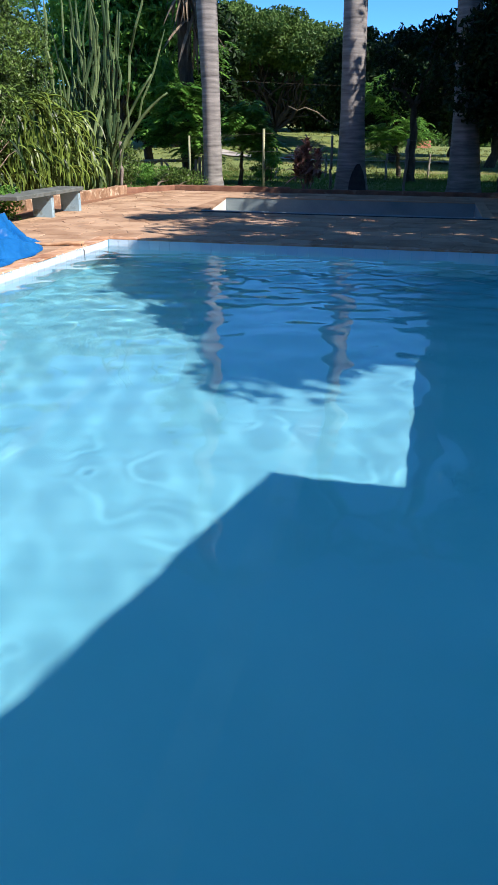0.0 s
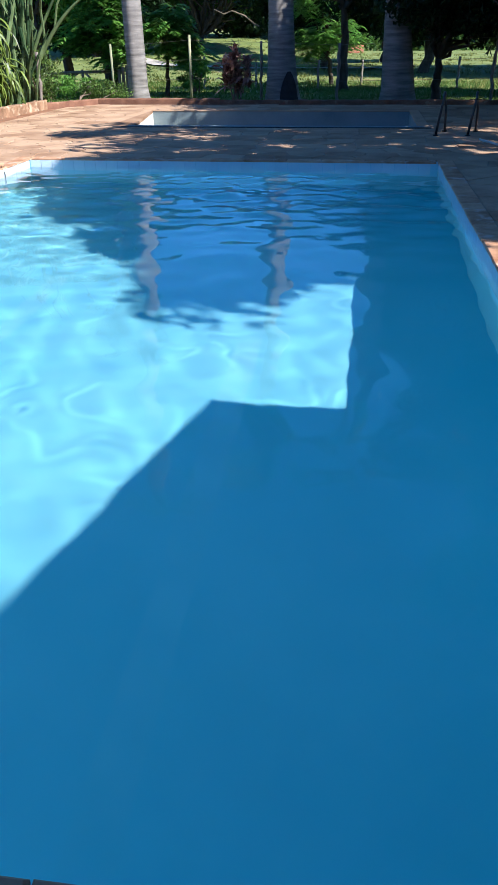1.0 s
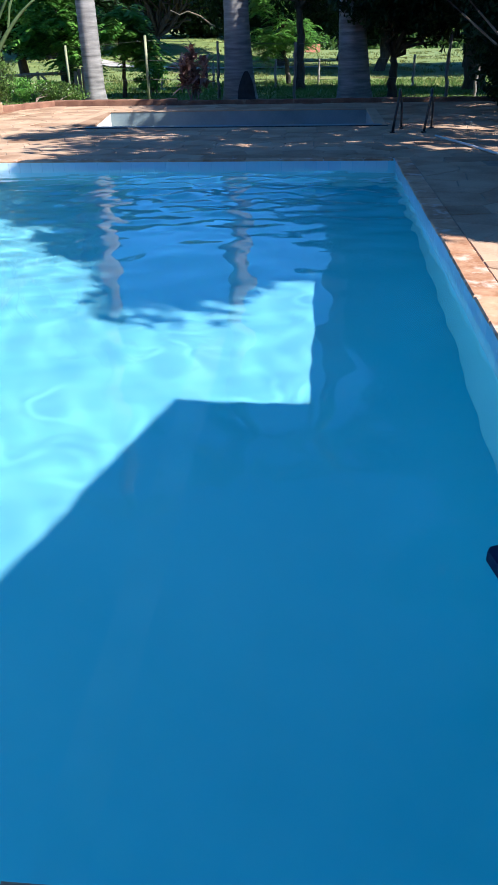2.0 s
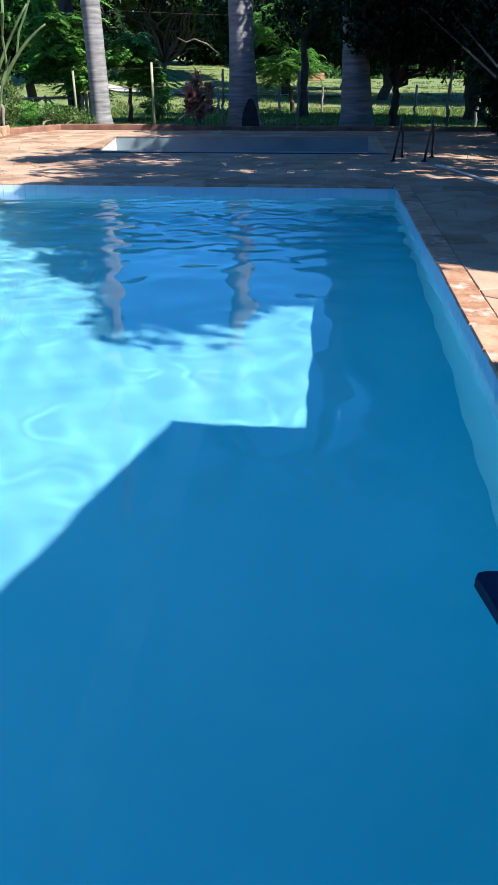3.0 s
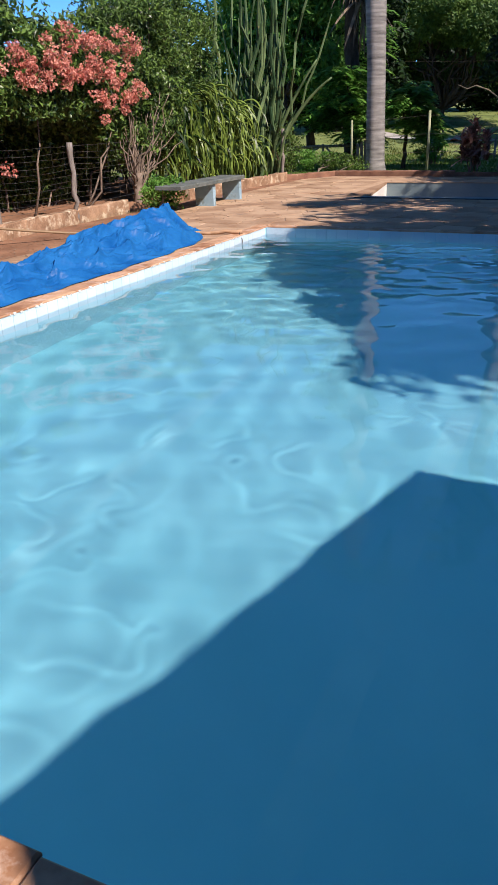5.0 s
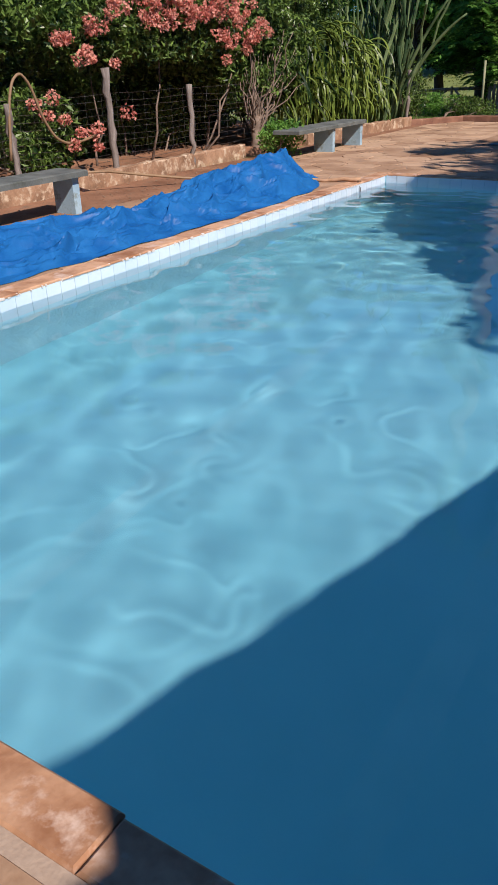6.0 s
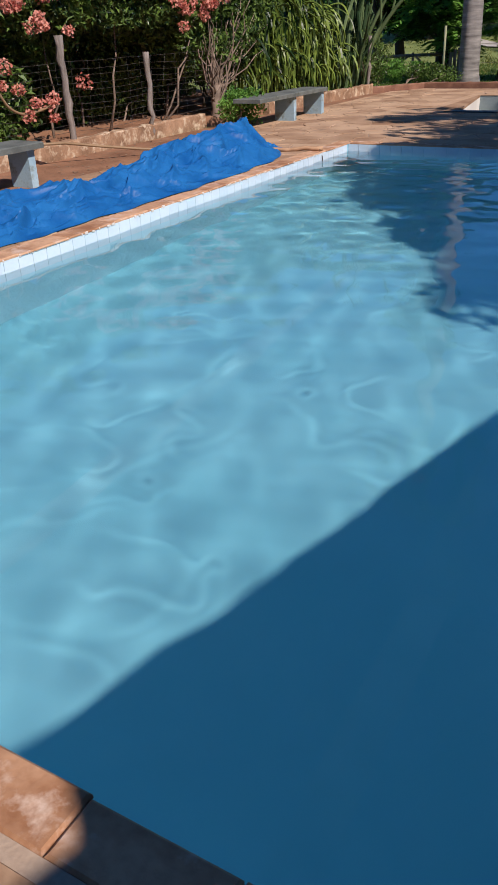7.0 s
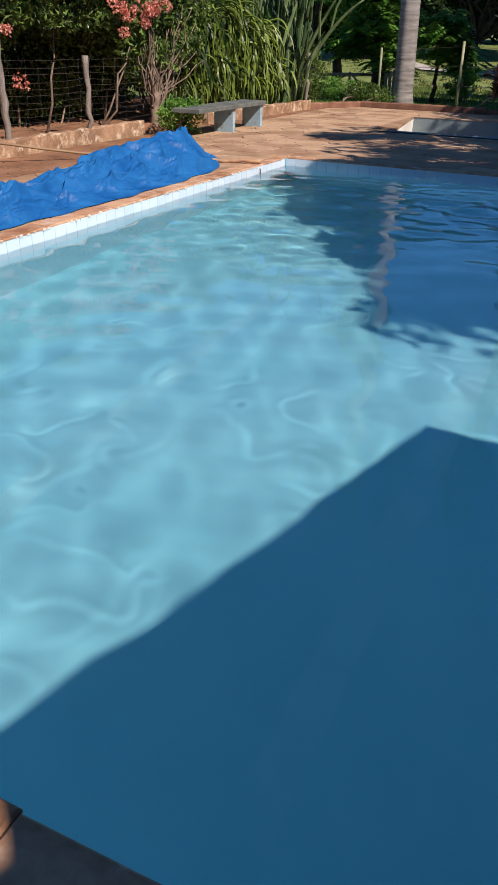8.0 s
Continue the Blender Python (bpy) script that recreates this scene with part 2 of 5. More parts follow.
def water_sheet():
    """Water surface: nearly calm with thin wandering crests, choppier small waves towards the far end."""
    nx, ny = 350, 550
    xs, ys = np.linspace(-0.004, W + 1.1, nx), np.linspace(-0.6, D + 0.004, ny)   # runs on behind the walls
    X, Y = np.meshgrid(xs, ys)
    rng = np.random.default_rng(21)
    Z = np.zeros_like(X)
    far = np.clip((Y - 4.8) / 3.2, 0, 1) ** 1.3

    def waves(lam, count, toward=None, warped=2.6):
        out = np.zeros_like(X)
        for _ in range(count):
            a = rng.uniform(0, 2 * np.pi) if toward is None else rng.normal(toward, 0.55)
            k = 2 * np.pi / (lam * rng.uniform(0.82, 1.22))
            warp = 0.35 * np.sin(X * rng.uniform(0.6, 1.6) + rng.uniform(0, 6)) + 0.35 * np.sin(Y * rng.uniform(0.5, 1.4) + rng.uniform(0, 6))
            out += np.sin(k * (X * np.cos(a) + Y * np.sin(a)) + warped * warp + rng.uniform(0, 6.28))
        return out

    for lam, amp, count in ((1.6, 0.0007, 3), (1.0, 0.0006, 4), (0.75, 0.0005, 5), (0.58, 0.00042, 6), (0.45, 0.00034, 7), (0.35, 0.00022, 7), (0.22, 0.00005, 6)):
        Z += amp * waves(lam, count)
    for lam, amp, count in ((0.9, 0.0036, 2), (0.62, 0.0032, 3), (0.5, 0.0026, 3), (0.4, 0.0019, 3), (0.3, 0.0013, 4), (0.2, 0.0006, 4)):
        Z += amp * far * (0.35 + 0.65 * np.clip((X - 0.6) / 2.2, 0, 1)) * waves(lam, count, np.pi / 2)
    for lam, width, amp in ((2.0, 0.055, 0.00030), (1.2, 0.045, 0.00034), (0.75, 0.04, 0.00034)):
        n = waves(lam, 5, None, 3.5) + 0.35 * waves(lam * 0.4, 4, None, 2.0)
        gy, gx = np.gradient(n, ys, xs)
        d = n / np.sqrt(gx * gx + gy * gy + 4.0)
        strength = np.clip(0.2 + 0.45 * waves(1.5, 3), 0, 1)
        Z += amp * strength * np.exp(-(d / width) ** 2) * (1 - 0.5 * far)
    s = Shape().grid(np.stack([X, Y, WATER_Z + Z], -1))
    ob = solid("water", s, M_WATER, "clear blue rippled pool water", "water", kind="structure", smooth=True)
    ob.cycles.is_caustics_caster = True
    return ob


water = water_sheet()


# ---- unseen house behind the camera, added to shade the pool ----
# dark plaster keeps light bounced off the unseen walls low
M_HOUSEWALL = material("ochre_house_plaster", (0.20, 0.14, 0.09), (0.32, 0.24, 0.16), 1.0, 0.9, 0.2, 50)
M_WALLPAINT = material("white_house_paint", (0.62, 0.58, 0.52), (0.80, 0.77, 0.70), 1.0, 0.9, 0.2, 50)
M_ROOFTILE = material("clay_roof_tile", (0.26, 0.09, 0.05), (0.46, 0.20, 0.11), 3.0, 0.9, 0.4, 40)
house = thing("house", "unseen ochre house behind the camera, its gable roof added to shade the pool", "house", (12, -2, 0))
_s = Shape()
for a, b, c, d in ((7.5, 7.7, -5.6, 1.5), (7.7, 16.8, 1.3, 1.5), (7.7, 16.8, -5.6, -5.4), (16.8, 17, -5.6, 1.5)):
    _s.box(a, b, c, d, -0.02, 2.45)
for x in (7.5, 16.8):
    _s.add([(x, -5.6, 2.45), (x, 1.5, 2.45), (x, -2.09, 3.45), (x + 0.2, -5.6, 2.45), (x + 0.2, 1.5, 2.45), (x + 0.2, -2.09, 3.45)],
           [[0, 1, 2], [3, 5, 4], [0, 3, 4, 1], [1, 4, 5, 2], [2, 5, 3, 0]])
part("wall", _s, M_HOUSEWALL, house)
for ye in (2.12, -6.3):
    s = Shape()
    n = 150
    rows = []
    # stepped verge fitted to the shadow edge wanted on the pool floor
    verge = ((0.0, 6.87), (0.5, 6.87), (0.835, 6.87), (0.875, 7.08), (1.0, 7.08)) if ye > 0 else ((0.0, 7.3), (0.5, 7.3), (1.0, 7.3))
    for under in (False, True):
        for k, x0 in (verge[::-1] if under else verge):
            u = np.linspace(x0, 17.4, n)
            rows.append(np.stack([u, np.full(n, ye + (-2.09 - ye) * k), np.full(n, 2.42 + 1.2 * k) if under else 2.5 + 1.2 * k + 0.03 * np.abs(np.sin(u * 14))], -1))
    rows.append(rows[0])
    s.grid(np.stack(rows))
    part("roof", s, M_ROOFTILE, house)

# unseen two-storey wing behind the camera, added to block sky light near the coping
part("sky_block_wall", Shape().box(-3.0, 6.6, -2.9, -2.72, -0.02, 4.66), M_HOUSEWALL, house)
_s = Shape()
_u = np.linspace(-3.4, 6.8, 150)
_wav = 0.03 * np.abs(np.sin(_u * 14))
_rows = [np.stack([_u, np.full(150, y), np.full(150, z) + w], -1) for y, z, w in ((-2.62, 4.66, _wav), (-4.2, 6.1, _wav), (-6.4, 4.4, _wav), (-6.4, 4.33, 0), (-4.2, 6.03, 0), (-2.62, 4.59, 0))]
_s.grid(np.stack(_rows + _rows[:1]))
part("sky_block_roof", _s, M_ROOFTILE, house)
# low unseen eave, added to shade the terrace behind the camera
_s = Shape()
_s.grid(np.stack([np.stack([_u, np.full(150, y), np.full(150, z) + w], -1) for y, z, w in ((-1.75, 2.65, _wav), (-2.71, 3.0, _wav), (-2.71, 2.93, 0), (-1.75, 2.58, 0), (-1.75, 2.65, _wav))]))
part("shade_eave", _s, M_ROOFTILE, house)


# ---- terrace ----
pavement = solid("pavement", Shape().box(-0.45, W + 0.45, -0.205, -0.2, -0.2, -0.03), M_MORTAR, "flagstone terrace in tan sandstone round the pools", "pavement", kind="structure")


def deck_bed():
    s = Shape()
    for x0, x1, y0, y1 in ((DECK_X0, -0.2, DECK_Y0, 10.0), (W + 0.2, DECK_X1, DECK_Y0, 10.0), (-0.2, W + 0.2, DECK_Y0, -0.2), (-2.6, DECK_X1, 10.0, KY0 - 0.2),
                           (-2.6, KX0 - 0.2, KY0 - 0.2, KY1 + 0.2), (KX1 + 0.2, DECK_X1, KY0 - 0.2, KY1 + 0.2), (-2.6, DECK_X1, KY1 + 0.2, DECK_Y1)):
        s.box(x0, x1, y0, y1, -0.25, -0.008)
    part("mortar_strip", Shape().box(-0.2, W + 0.2, -0.199, -0.152, -0.044, -0.003), M_BEIGE, pavement, "beige mortar strip behind the coping")
    return part("mortar_bed", s, M_MORTAR, pavement)


deck_bed()
part("soil_strip", Shape().box(-3.08, DECK_X0, DECK_Y0, 10.0, -0.3, -0.004).box(-3.08, -2.6, 10.0, DECK_Y1, -0.3, -0.004), M_SOIL, pavement, "strip of bare red-brown soil")


def clip(poly, nx, ny, d):
    """The part of a convex outline where nx*x + ny*y <= d."""
    out = []
    for i, p in enumerate(poly):
        q = poly[(i + 1) % len(poly)]
        a, b = nx * p[0] + ny * p[1] - d, nx * q[0] + ny * q[1] - d
        if a <= 0:
            out.append(p)
        if a * b < 0:
            t = a / (a - b)
            out.append((p[0] + (q[0] - p[0]) * t, p[1] + (q[1] - p[1]) * t))
    return out


def flagstones(x0, x1, y0, y1, sx, sy, rng, gap=0.012):
    """Irregular convex slabs that fill a rectangle, with joints between them."""
    nx, ny = max(1, round((x1 - x0) / sx)), max(1, round((y1 - y0) / sy))
    dx, dy = (x1 - x0) / nx, (y1 - y0) / ny
    c = {}
    for j in range(ny):
        for i in range(nx):
            c[i, j] = (x0 + (i + 0.5 + 0.25 * (j % 2 - 0.5) + rng.uniform(-0.33, 0.33)) * dx, y0 + (j + 0.5 + rng.uniform(-0.33, 0.33)) * dy)
    out = []
    for (i, j), p in c.items():
        poly = [(x0 + gap / 2, y0 + gap / 2), (x1 - gap / 2, y0 + gap / 2), (x1 - gap / 2, y1 - gap / 2), (x0 + gap / 2, y1 - gap / 2)]
        for a in range(-2, 3):
            for b in range(-2, 3):
                q = c.get((i + a, j + b))
                if q is None or (a == 0 and b == 0):
                    continue
                n = np.array(q) - p
                ln = np.linalg.norm(n)
                n /= ln
                poly = clip(poly, n[0], n[1], n @ p + ln / 2 - gap / 2)
                if len(poly) < 3:
                    break
            if len(poly) < 3:
                break
        if len(poly) >= 3:
            out.append(poly)
    return out


def lay_terrace():
    rng = np.random.default_rng(5)
    rest = Shape()
    for x0, x1, y0, y1, own in ((DECK_X0, -0.2, 1.0, 10.0, True), (W + 0.2, 7.6, 1.0, 10.0, True), (-2.6, 9.5, 10.0, KY0 - 0.2, False), (-0.2, W + 0.2, -0.9, -0.19, True),
                                (-2.6, KX0 - 0.2, KY0 - 0.2, KY1 + 0.2, False), (KX1 + 0.2, 9.5, KY0 - 0.2, KY1 + 0.2, False),
                                (-2.6, 9.5, KY1 + 0.2, DECK_Y1, False), (DECK_X0, -0.2, -6.9, 1.0, False), (W + 0.2, 9.5, -6.9, 1.0, False), (7.6, 9.5, 1.0, 10.0, False), (-0.2, W + 0.2, -6.9, -0.9, False)):
        for poly in flagstones(x0, x1, y0, y1, 0.5, 0.38, rng):
            s = Shape() if own else rest
            s.prism(poly, -0.03, rng.normal(0.0, 0.0025), 0.008)
            if own:
                part("stone", s, M_STONE, pavement)
    tagged(part("stone_paving", rest, M_STONE, pavement), kind="stuff")


def lay_coping():
    """Sandstone slabs along the four edges, with small differences in length and height."""
    rng = np.random.default_rng(9)

    def run(a, b, make):
        u = a
        while u < b - 0.05:
            ln = min(rng.uniform(0.38, 0.62), b - u)
            if b - u - ln < 0.15:
                ln = b - u
            s = Shape()
            make(s, u + 0.003, u + ln - 0.003, 0.002 + rng.normal(0, 0.002), rng.normal(0, 0.003))
            part("coping_stone", s, M_COPING, pavement)
            u += ln
    run(-0.2, D + 0.2, lambda s, a, b, z, e: s.bevel_box(-0.2, 0.003 + e, a, b, -0.016, z, 0.008))
    run(-0.2, D + 0.2, lambda s, a, b, z, e: s.bevel_box(W - 0.003 + e, W + 0.2, a, b, -0.016, z, 0.008))
    s = Shape().bevel_box(2.553, 3.567, -0.15, 0.012, -0.016, 0.002, 0.008)
    part("coping_stone", s, M_COPING, pavement)
    for u0, u1 in ((0.02, 2.55), (3.57, W - 0.02)):
        run(u0, u1, lambda s, a, b, z, e: s.bevel_box(a, b, -0.15, 0.003 + e, -0.016, z, 0.008))
    run(0.02, W - 0.02, lambda s, a, b, z, e: s.bevel_box(a, b, D - 0.003 + e, D + 0.2, -0.016, z, 0.008))
    s = Shape()
    for a, b, c, d in ((KX0 - 0.2, KX0 + 0.01, KY0 - 0.2, KY1 + 0.2), (KX1 - 0.01, KX1 + 0.2, KY0 - 0.2, KY1 + 0.2), (KX0 + 0.01, KX1 - 0.01, KY0 - 0.2, KY0 + 0.01), (KX0 + 0.01, KX1 - 0.01, KY1 - 0.01, KY1 + 0.2)):
        s.bevel_box(a, b, c, d, -0.016, 0.002, 0.006)
    part("paddling_pool_rim", s, M_STONE, pavement)
    part("paddling_pool_lip", Shape().bevel_box(KX0 + 0.42, KX1 + 0.1, KY0 - 0.1, KY0 + 0.02, -0.03, 0.024, 0.008), M_KID, pavement, "raised pale lip of the paddling pool")
    wedge = [(KX0 + 0.001, KY0 + 0.011), (KX0 + 0.50, KY0 + 0.011), (KX0 + 0.001, KY1 - 0.011)]      # the end wall runs askew
    # lighter than the other walls: its sunlight is put into the white
    part("end_wall", Shape().prism(wedge, -0.61, -0.047), M_WALLPAINT, kid_pool, "slanting end wall, painted white where the sun falls")
    part("end_paving", Shape().prism(wedge, -0.046, 0.003, 0.004), M_STONE, pavement)
    # raised dark strip; the gap's shadow and wet stain are painted by its colour
    part("lip_gap_shade", Shape().bevel_box(KX0 + 0.30, KX1 + 0.2, KY0 - 0.17, KY0 - 0.101, -0.03, 0.014, 0.006), M_GAP_SHADE, pavement, "black strip in front of the lip, gap shadow and damp in its colour")


def lay_tiles():
    """One course of square tiles above the water on each wall."""
    t, h = 0.155, 0.30
    flat = {}
    for wide in ("x", "y"):
        s = Shape()
        if wide == "y":
            s.box(-0.008, 0.0, 0.002, t - 0.002, -0.016 - h, -0.016)
        else:
            s.box(0.002, t - 0.002, -0.008, 0.0, -0.016 - h, -0.016)
        flat[wide] = s.mesh("tile", M_TILE)
    for wide, n, at in (("y", int(D / t), lambda i: (0.0, i * t, 0)), ("y", int(D / t), lambda i: (W + 0.008, i * t, 0)),
                        ("x", int(W / t), lambda i: (i * t, 0.0, 0)), ("x", int(W / t), lambda i: (i * t, D + 0.008, 0))):
        for i in range(n):
            ob = new("tile", flat[wide])
            ob.parent = main_pool
            ob.location = at(i)
            ob.cycles.is_caustics_receiver = True


lay_terrace()
lay_coping()
lay_tiles()


# ---- more materials ----
M_TARP = material("blue_plastic_tarpaulin", (0.008, 0.078, 0.27), (0.024, 0.15, 0.40), 3.0, 0.42, 0.1, 70, spec=0.12)
M_CONCRETE = material("weathered_concrete", (0.075, 0.085, 0.078), (0.17, 0.185, 0.17), 4.0, 0.9, 0.5, 50, stain=(0.07, 0.08, 0.06), stain_scale=5)
M_BLUEPAINT = material("faded_blue_paint", (0.25, 0.38, 0.47), (0.38, 0.52, 0.60), 3.0, 0.75, 0.25, 40, stain=(0.22, 0.27, 0.26), stain_scale=6, stain_at=0.6)
M_CURB = material("peeling_curb_plaster", (0.16, 0.09, 0.05), (0.46, 0.29, 0.175), 3.0, 0.9, 0.8, 30, stain=(0.58, 0.46, 0.32), stain_scale=6.5, stain_at=0.58)
M_CURB_BACK = material("dark_red_curb", (0.13, 0.06, 0.04), (0.30, 0.16, 0.10), 3.0, 0.9, 0.8, 30, stain=(0.42, 0.32, 0.22), stain_scale=6, stain_at=0.66)
M_POST = material("grey_weathered_wood", (0.11, 0.09, 0.075), (0.32, 0.28, 0.245), 7.0, 0.9, 1.0, 45, stretch=(3, 3, 0.5))
M_POLE = material("greenish_steel_post", (0.22, 0.24, 0.13), (0.36, 0.36, 0.22), 3.0, 0.7, 0.2, 50)
M_WIRE = material("galvanised_wire", (0.10, 0.09, 0.08), (0.2, 0.18, 0.16), 5.0, 0.5, 0.0, 50, metallic=0.7)
M_BARK = material("dark_bark", (0.03, 0.022, 0.016), (0.10, 0.075, 0.055), 5.0, 0.95, 1.0, 40, stretch=(2, 2, 0.6))
# near-black: the shade inside the palm's hollow as a colour
M_HOLLOW = material("dark_hollow_shade", (0.022, 0.021, 0.023), (0.055, 0.05, 0.05), 6.0, 0.95, 0.8, 40)
M_BRANCH = material("grey_brown_branch", (0.12, 0.085, 0.062), (0.29, 0.22, 0.165), 6.0, 0.9, 0.6, 50)
M_PALMBARK = material("ringed_palm_trunk", (0.11, 0.102, 0.097), (0.33, 0.31, 0.29), 1.6, 0.9, 0.4, 26, stretch=(1, 1, 9), stain=(0.17, 0.15, 0.135), stain_scale=1.1, stain_at=0.66)
M_HOSE = material("ochre_garden_hose", (0.21, 0.135, 0.07), (0.32, 0.215, 0.12), 4.0, 0.6, 0.1, 60)
M_STICK = material("dry_stick_bark", (0.30, 0.17, 0.09), (0.50, 0.32, 0.19), 8.0, 0.85, 0.6, 70)
M_STEEL = material("dull_dark_steel_tube", (0.05, 0.05, 0.055), (0.13, 0.13, 0.14), 3.0, 0.32, 0.0, 50, metallic=0.9)
M_PVC = material("white_plastic_pipe", (0.62, 0.60, 0.56), (0.78, 0.76, 0.72), 3.0, 0.5, 0.0, 50)
M_NAVY = material("navy_foam", (0.006, 0.012, 0.045), (0.014, 0.026, 0.085), 6.0, 0.6, 0.3, 120)
M_ROAD = material("pale_dirt_road", (0.36, 0.33, 0.28), (0.50, 0.46, 0.40), 0.6, 0.95, 0.3, 12)
M_LEAF = material("hedge_leaf", (0.009, 0.026, 0.004), (0.15, 0.24, 0.046), 1.5, 0.36, 0.0, 30, island=0.5, translucent=0.12)
# near-black green: the deep shade on these trees is put into the leaf colour
M_LEAF_SHADED = material("shaded_tree_leaf", (0.005, 0.014, 0.004), (0.022, 0.048, 0.011), 0.8, 0.5, 0.0, 20, island=0.5, translucent=0.05, spec=0.18)
M_LEAF_BRIGHT = material("bright_fern_leaf", (0.06, 0.17, 0.02), (0.21, 0.40, 0.07), 1.2, 0.5, 0.0, 20, island=0.45, translucent=0.35)
M_LEAF_RAIN = material("rain_tree_leaf", (0.032, 0.075, 0.012), (0.12, 0.20, 0.036), 0.4, 0.6, 0.0, 10, island=0.45, translucent=0.25)
M_STRAP = material("yellow_green_strap_leaf", (0.011, 0.033, 0.005), (0.23, 0.32, 0.052), 1.5, 0.4, 0.0, 20, piece=0.5, island=0.5, translucent=0.25)
M_CACTUS = material("grey_green_cactus_skin", (0.02, 0.05, 0.016), (0.15, 0.21, 0.085), 2.0, 0.6, 0.3, 25, piece=0.6, stain=(0.24, 0.20, 0.09), stain_scale=2.5, stain_at=0.68)
M_FLOWER = material("salmon_pink_petal", (0.50, 0.14, 0.10), (0.80, 0.40, 0.30), 3.0, 0.6, 0.0, 30, island=0.5, translucent=0.3)
M_CORD = material("maroon_cordyline_leaf", (0.17, 0.075, 0.062), (0.52, 0.30, 0.24), 2.0, 0.45, 0.0, 20, island=0.6, translucent=0.2)
M_GRASS = material("lawn_grass_blade", (0.05, 0.115, 0.015), (0.16, 0.26, 0.05), 0.6, 0.7, 0.0, 8, island=0.5, translucent=0.3)
M_TUFT = material("pasture_tuft", (0.07, 0.10, 0.02), (0.28, 0.28, 0.08), 0.5, 0.8, 0.0, 8, island=0.6, translucent=0.2)
M_DRY = material("dry_palm_thatch", (0.10, 0.075, 0.05), (0.27, 0.21, 0.14), 3.0, 0.9, 0.2, 30, island=0.4)
M_PALMLEAF = material("palm_frond_leaf", (0.03, 0.08, 0.015), (0.09, 0.17, 0.04), 1.0, 0.45, 0.0, 20, island=0.4, translucent=0.2)


# ---- plant tools ----
def leaf_quads(pts, length, width, rng, bias=(0, 0, 0.15), fold=0.15):
    """One folded leaf at each point."""
    n = len(pts)
    d = rng.normal(size=(n, 3)) + np.asarray(bias)
    d /= np.linalg.norm(d, axis=1)[:, None]
    s = np.cross(d, rng.normal(size=(n, 3)))
    s /= np.linalg.norm(s, axis=1)[:, None]
    up = np.cross(s, d)
    ln = (length * rng.uniform(0.65, 1.35, n))[:, None]
    wd = (width * rng.uniform(0.7, 1.3, n))[:, None]
    base, tip = pts - d * ln * 0.5, pts + d * ln * 0.5 - up * ln * 0.12
    mid = pts + up * ln * fold * 0.5
    v = np.stack([base, mid + s * wd / 2, tip, mid - s * wd / 2], 1).reshape(-1, 3)
    return Shape().add(v, np.arange(4 * n).reshape(n, 4))


def crown_points(rng, center, radii, clumps, per, spread, fill=0.35, squash=0.6, low=-1.0):
    """Leaf places in uneven clumps over an ellipsoid."""
    c = rng.normal(size=(clumps, 3))
    c /= np.linalg.norm(c, axis=1)[:, None]
    c[:, 2] = np.where(c[:, 2] < low, -c[:, 2], c[:, 2])
    c *= rng.uniform(fill, 1.0, clumps)[:, None] ** 0.6
    c = c * np.asarray(radii) + np.asarray(center)
    size = spread * rng.uniform(0.55, 1.45, clumps)
    g = rng.normal(size=(clumps, per, 3))
    g *= np.minimum(1, 1.5 / np.linalg.norm(g, axis=2))[:, :, None]
    p = c[:, None, :] + g * size[:, None, None] * np.array((1, 1, squash))
    return p.reshape(-1, 3), c


def leaf_sprays(pts, length, width, rng, pairs=8):
    """Drooping compound leaves: pairs of leaflets along a bent rachis."""
    n = len(pts)
    ang = rng.uniform(0, 2 * np.pi, n)
    h = np.stack([np.cos(ang), np.sin(ang), np.zeros(n)], -1)
    side = np.stack([-np.sin(ang), np.cos(ang), np.zeros(n)], -1)
    L = (length * rng.uniform(0.7, 1.3, n))[:, None]
    rise = rng.uniform(-0.1, 0.5, n)[:, None]
    out = []
    for k in range(pairs):
        t = (k + 0.6) / pairs
        c = pts + h * L * t + np.array((0, 0, 1.0)) * L * (rise * t - 0.75 * t * t)
        ln = L * 0.42 * math.sin(math.pi * min(0.98, t * 0.8 + 0.18))
        for sg in (-1, 1):
            d = side * sg * 0.8 + h * 0.5 + np.array((0, 0, -0.35)) + rng.normal(size=(n, 3)) * 0.12
            mid = c + d * ln * 0.45
            out.append(np.stack([c, mid + h * width * 0.5, c + d * ln, mid - h * width * 0.5], 1))
    v = np.concatenate(out).reshape(-1, 3)
    return Shape().add(v, np.arange(len(v)).reshape(-1, 4))


def bent(a, b, rng, k=7, wob=0.08, sag=0.0):
    a, b = np.asarray(a, float), np.asarray(b, float)
    t = np.linspace(0, 1, k)[:, None]
    p = a + (b - a) * t
    w = rng.normal(size=(k, 3)) * wob * np.linalg.norm(b - a) * 0.5
    w *= np.sin(t * np.pi)
    p = p + w
    p[:, 2] += sag * np.sin(t[:, 0] * np.pi)
    return p


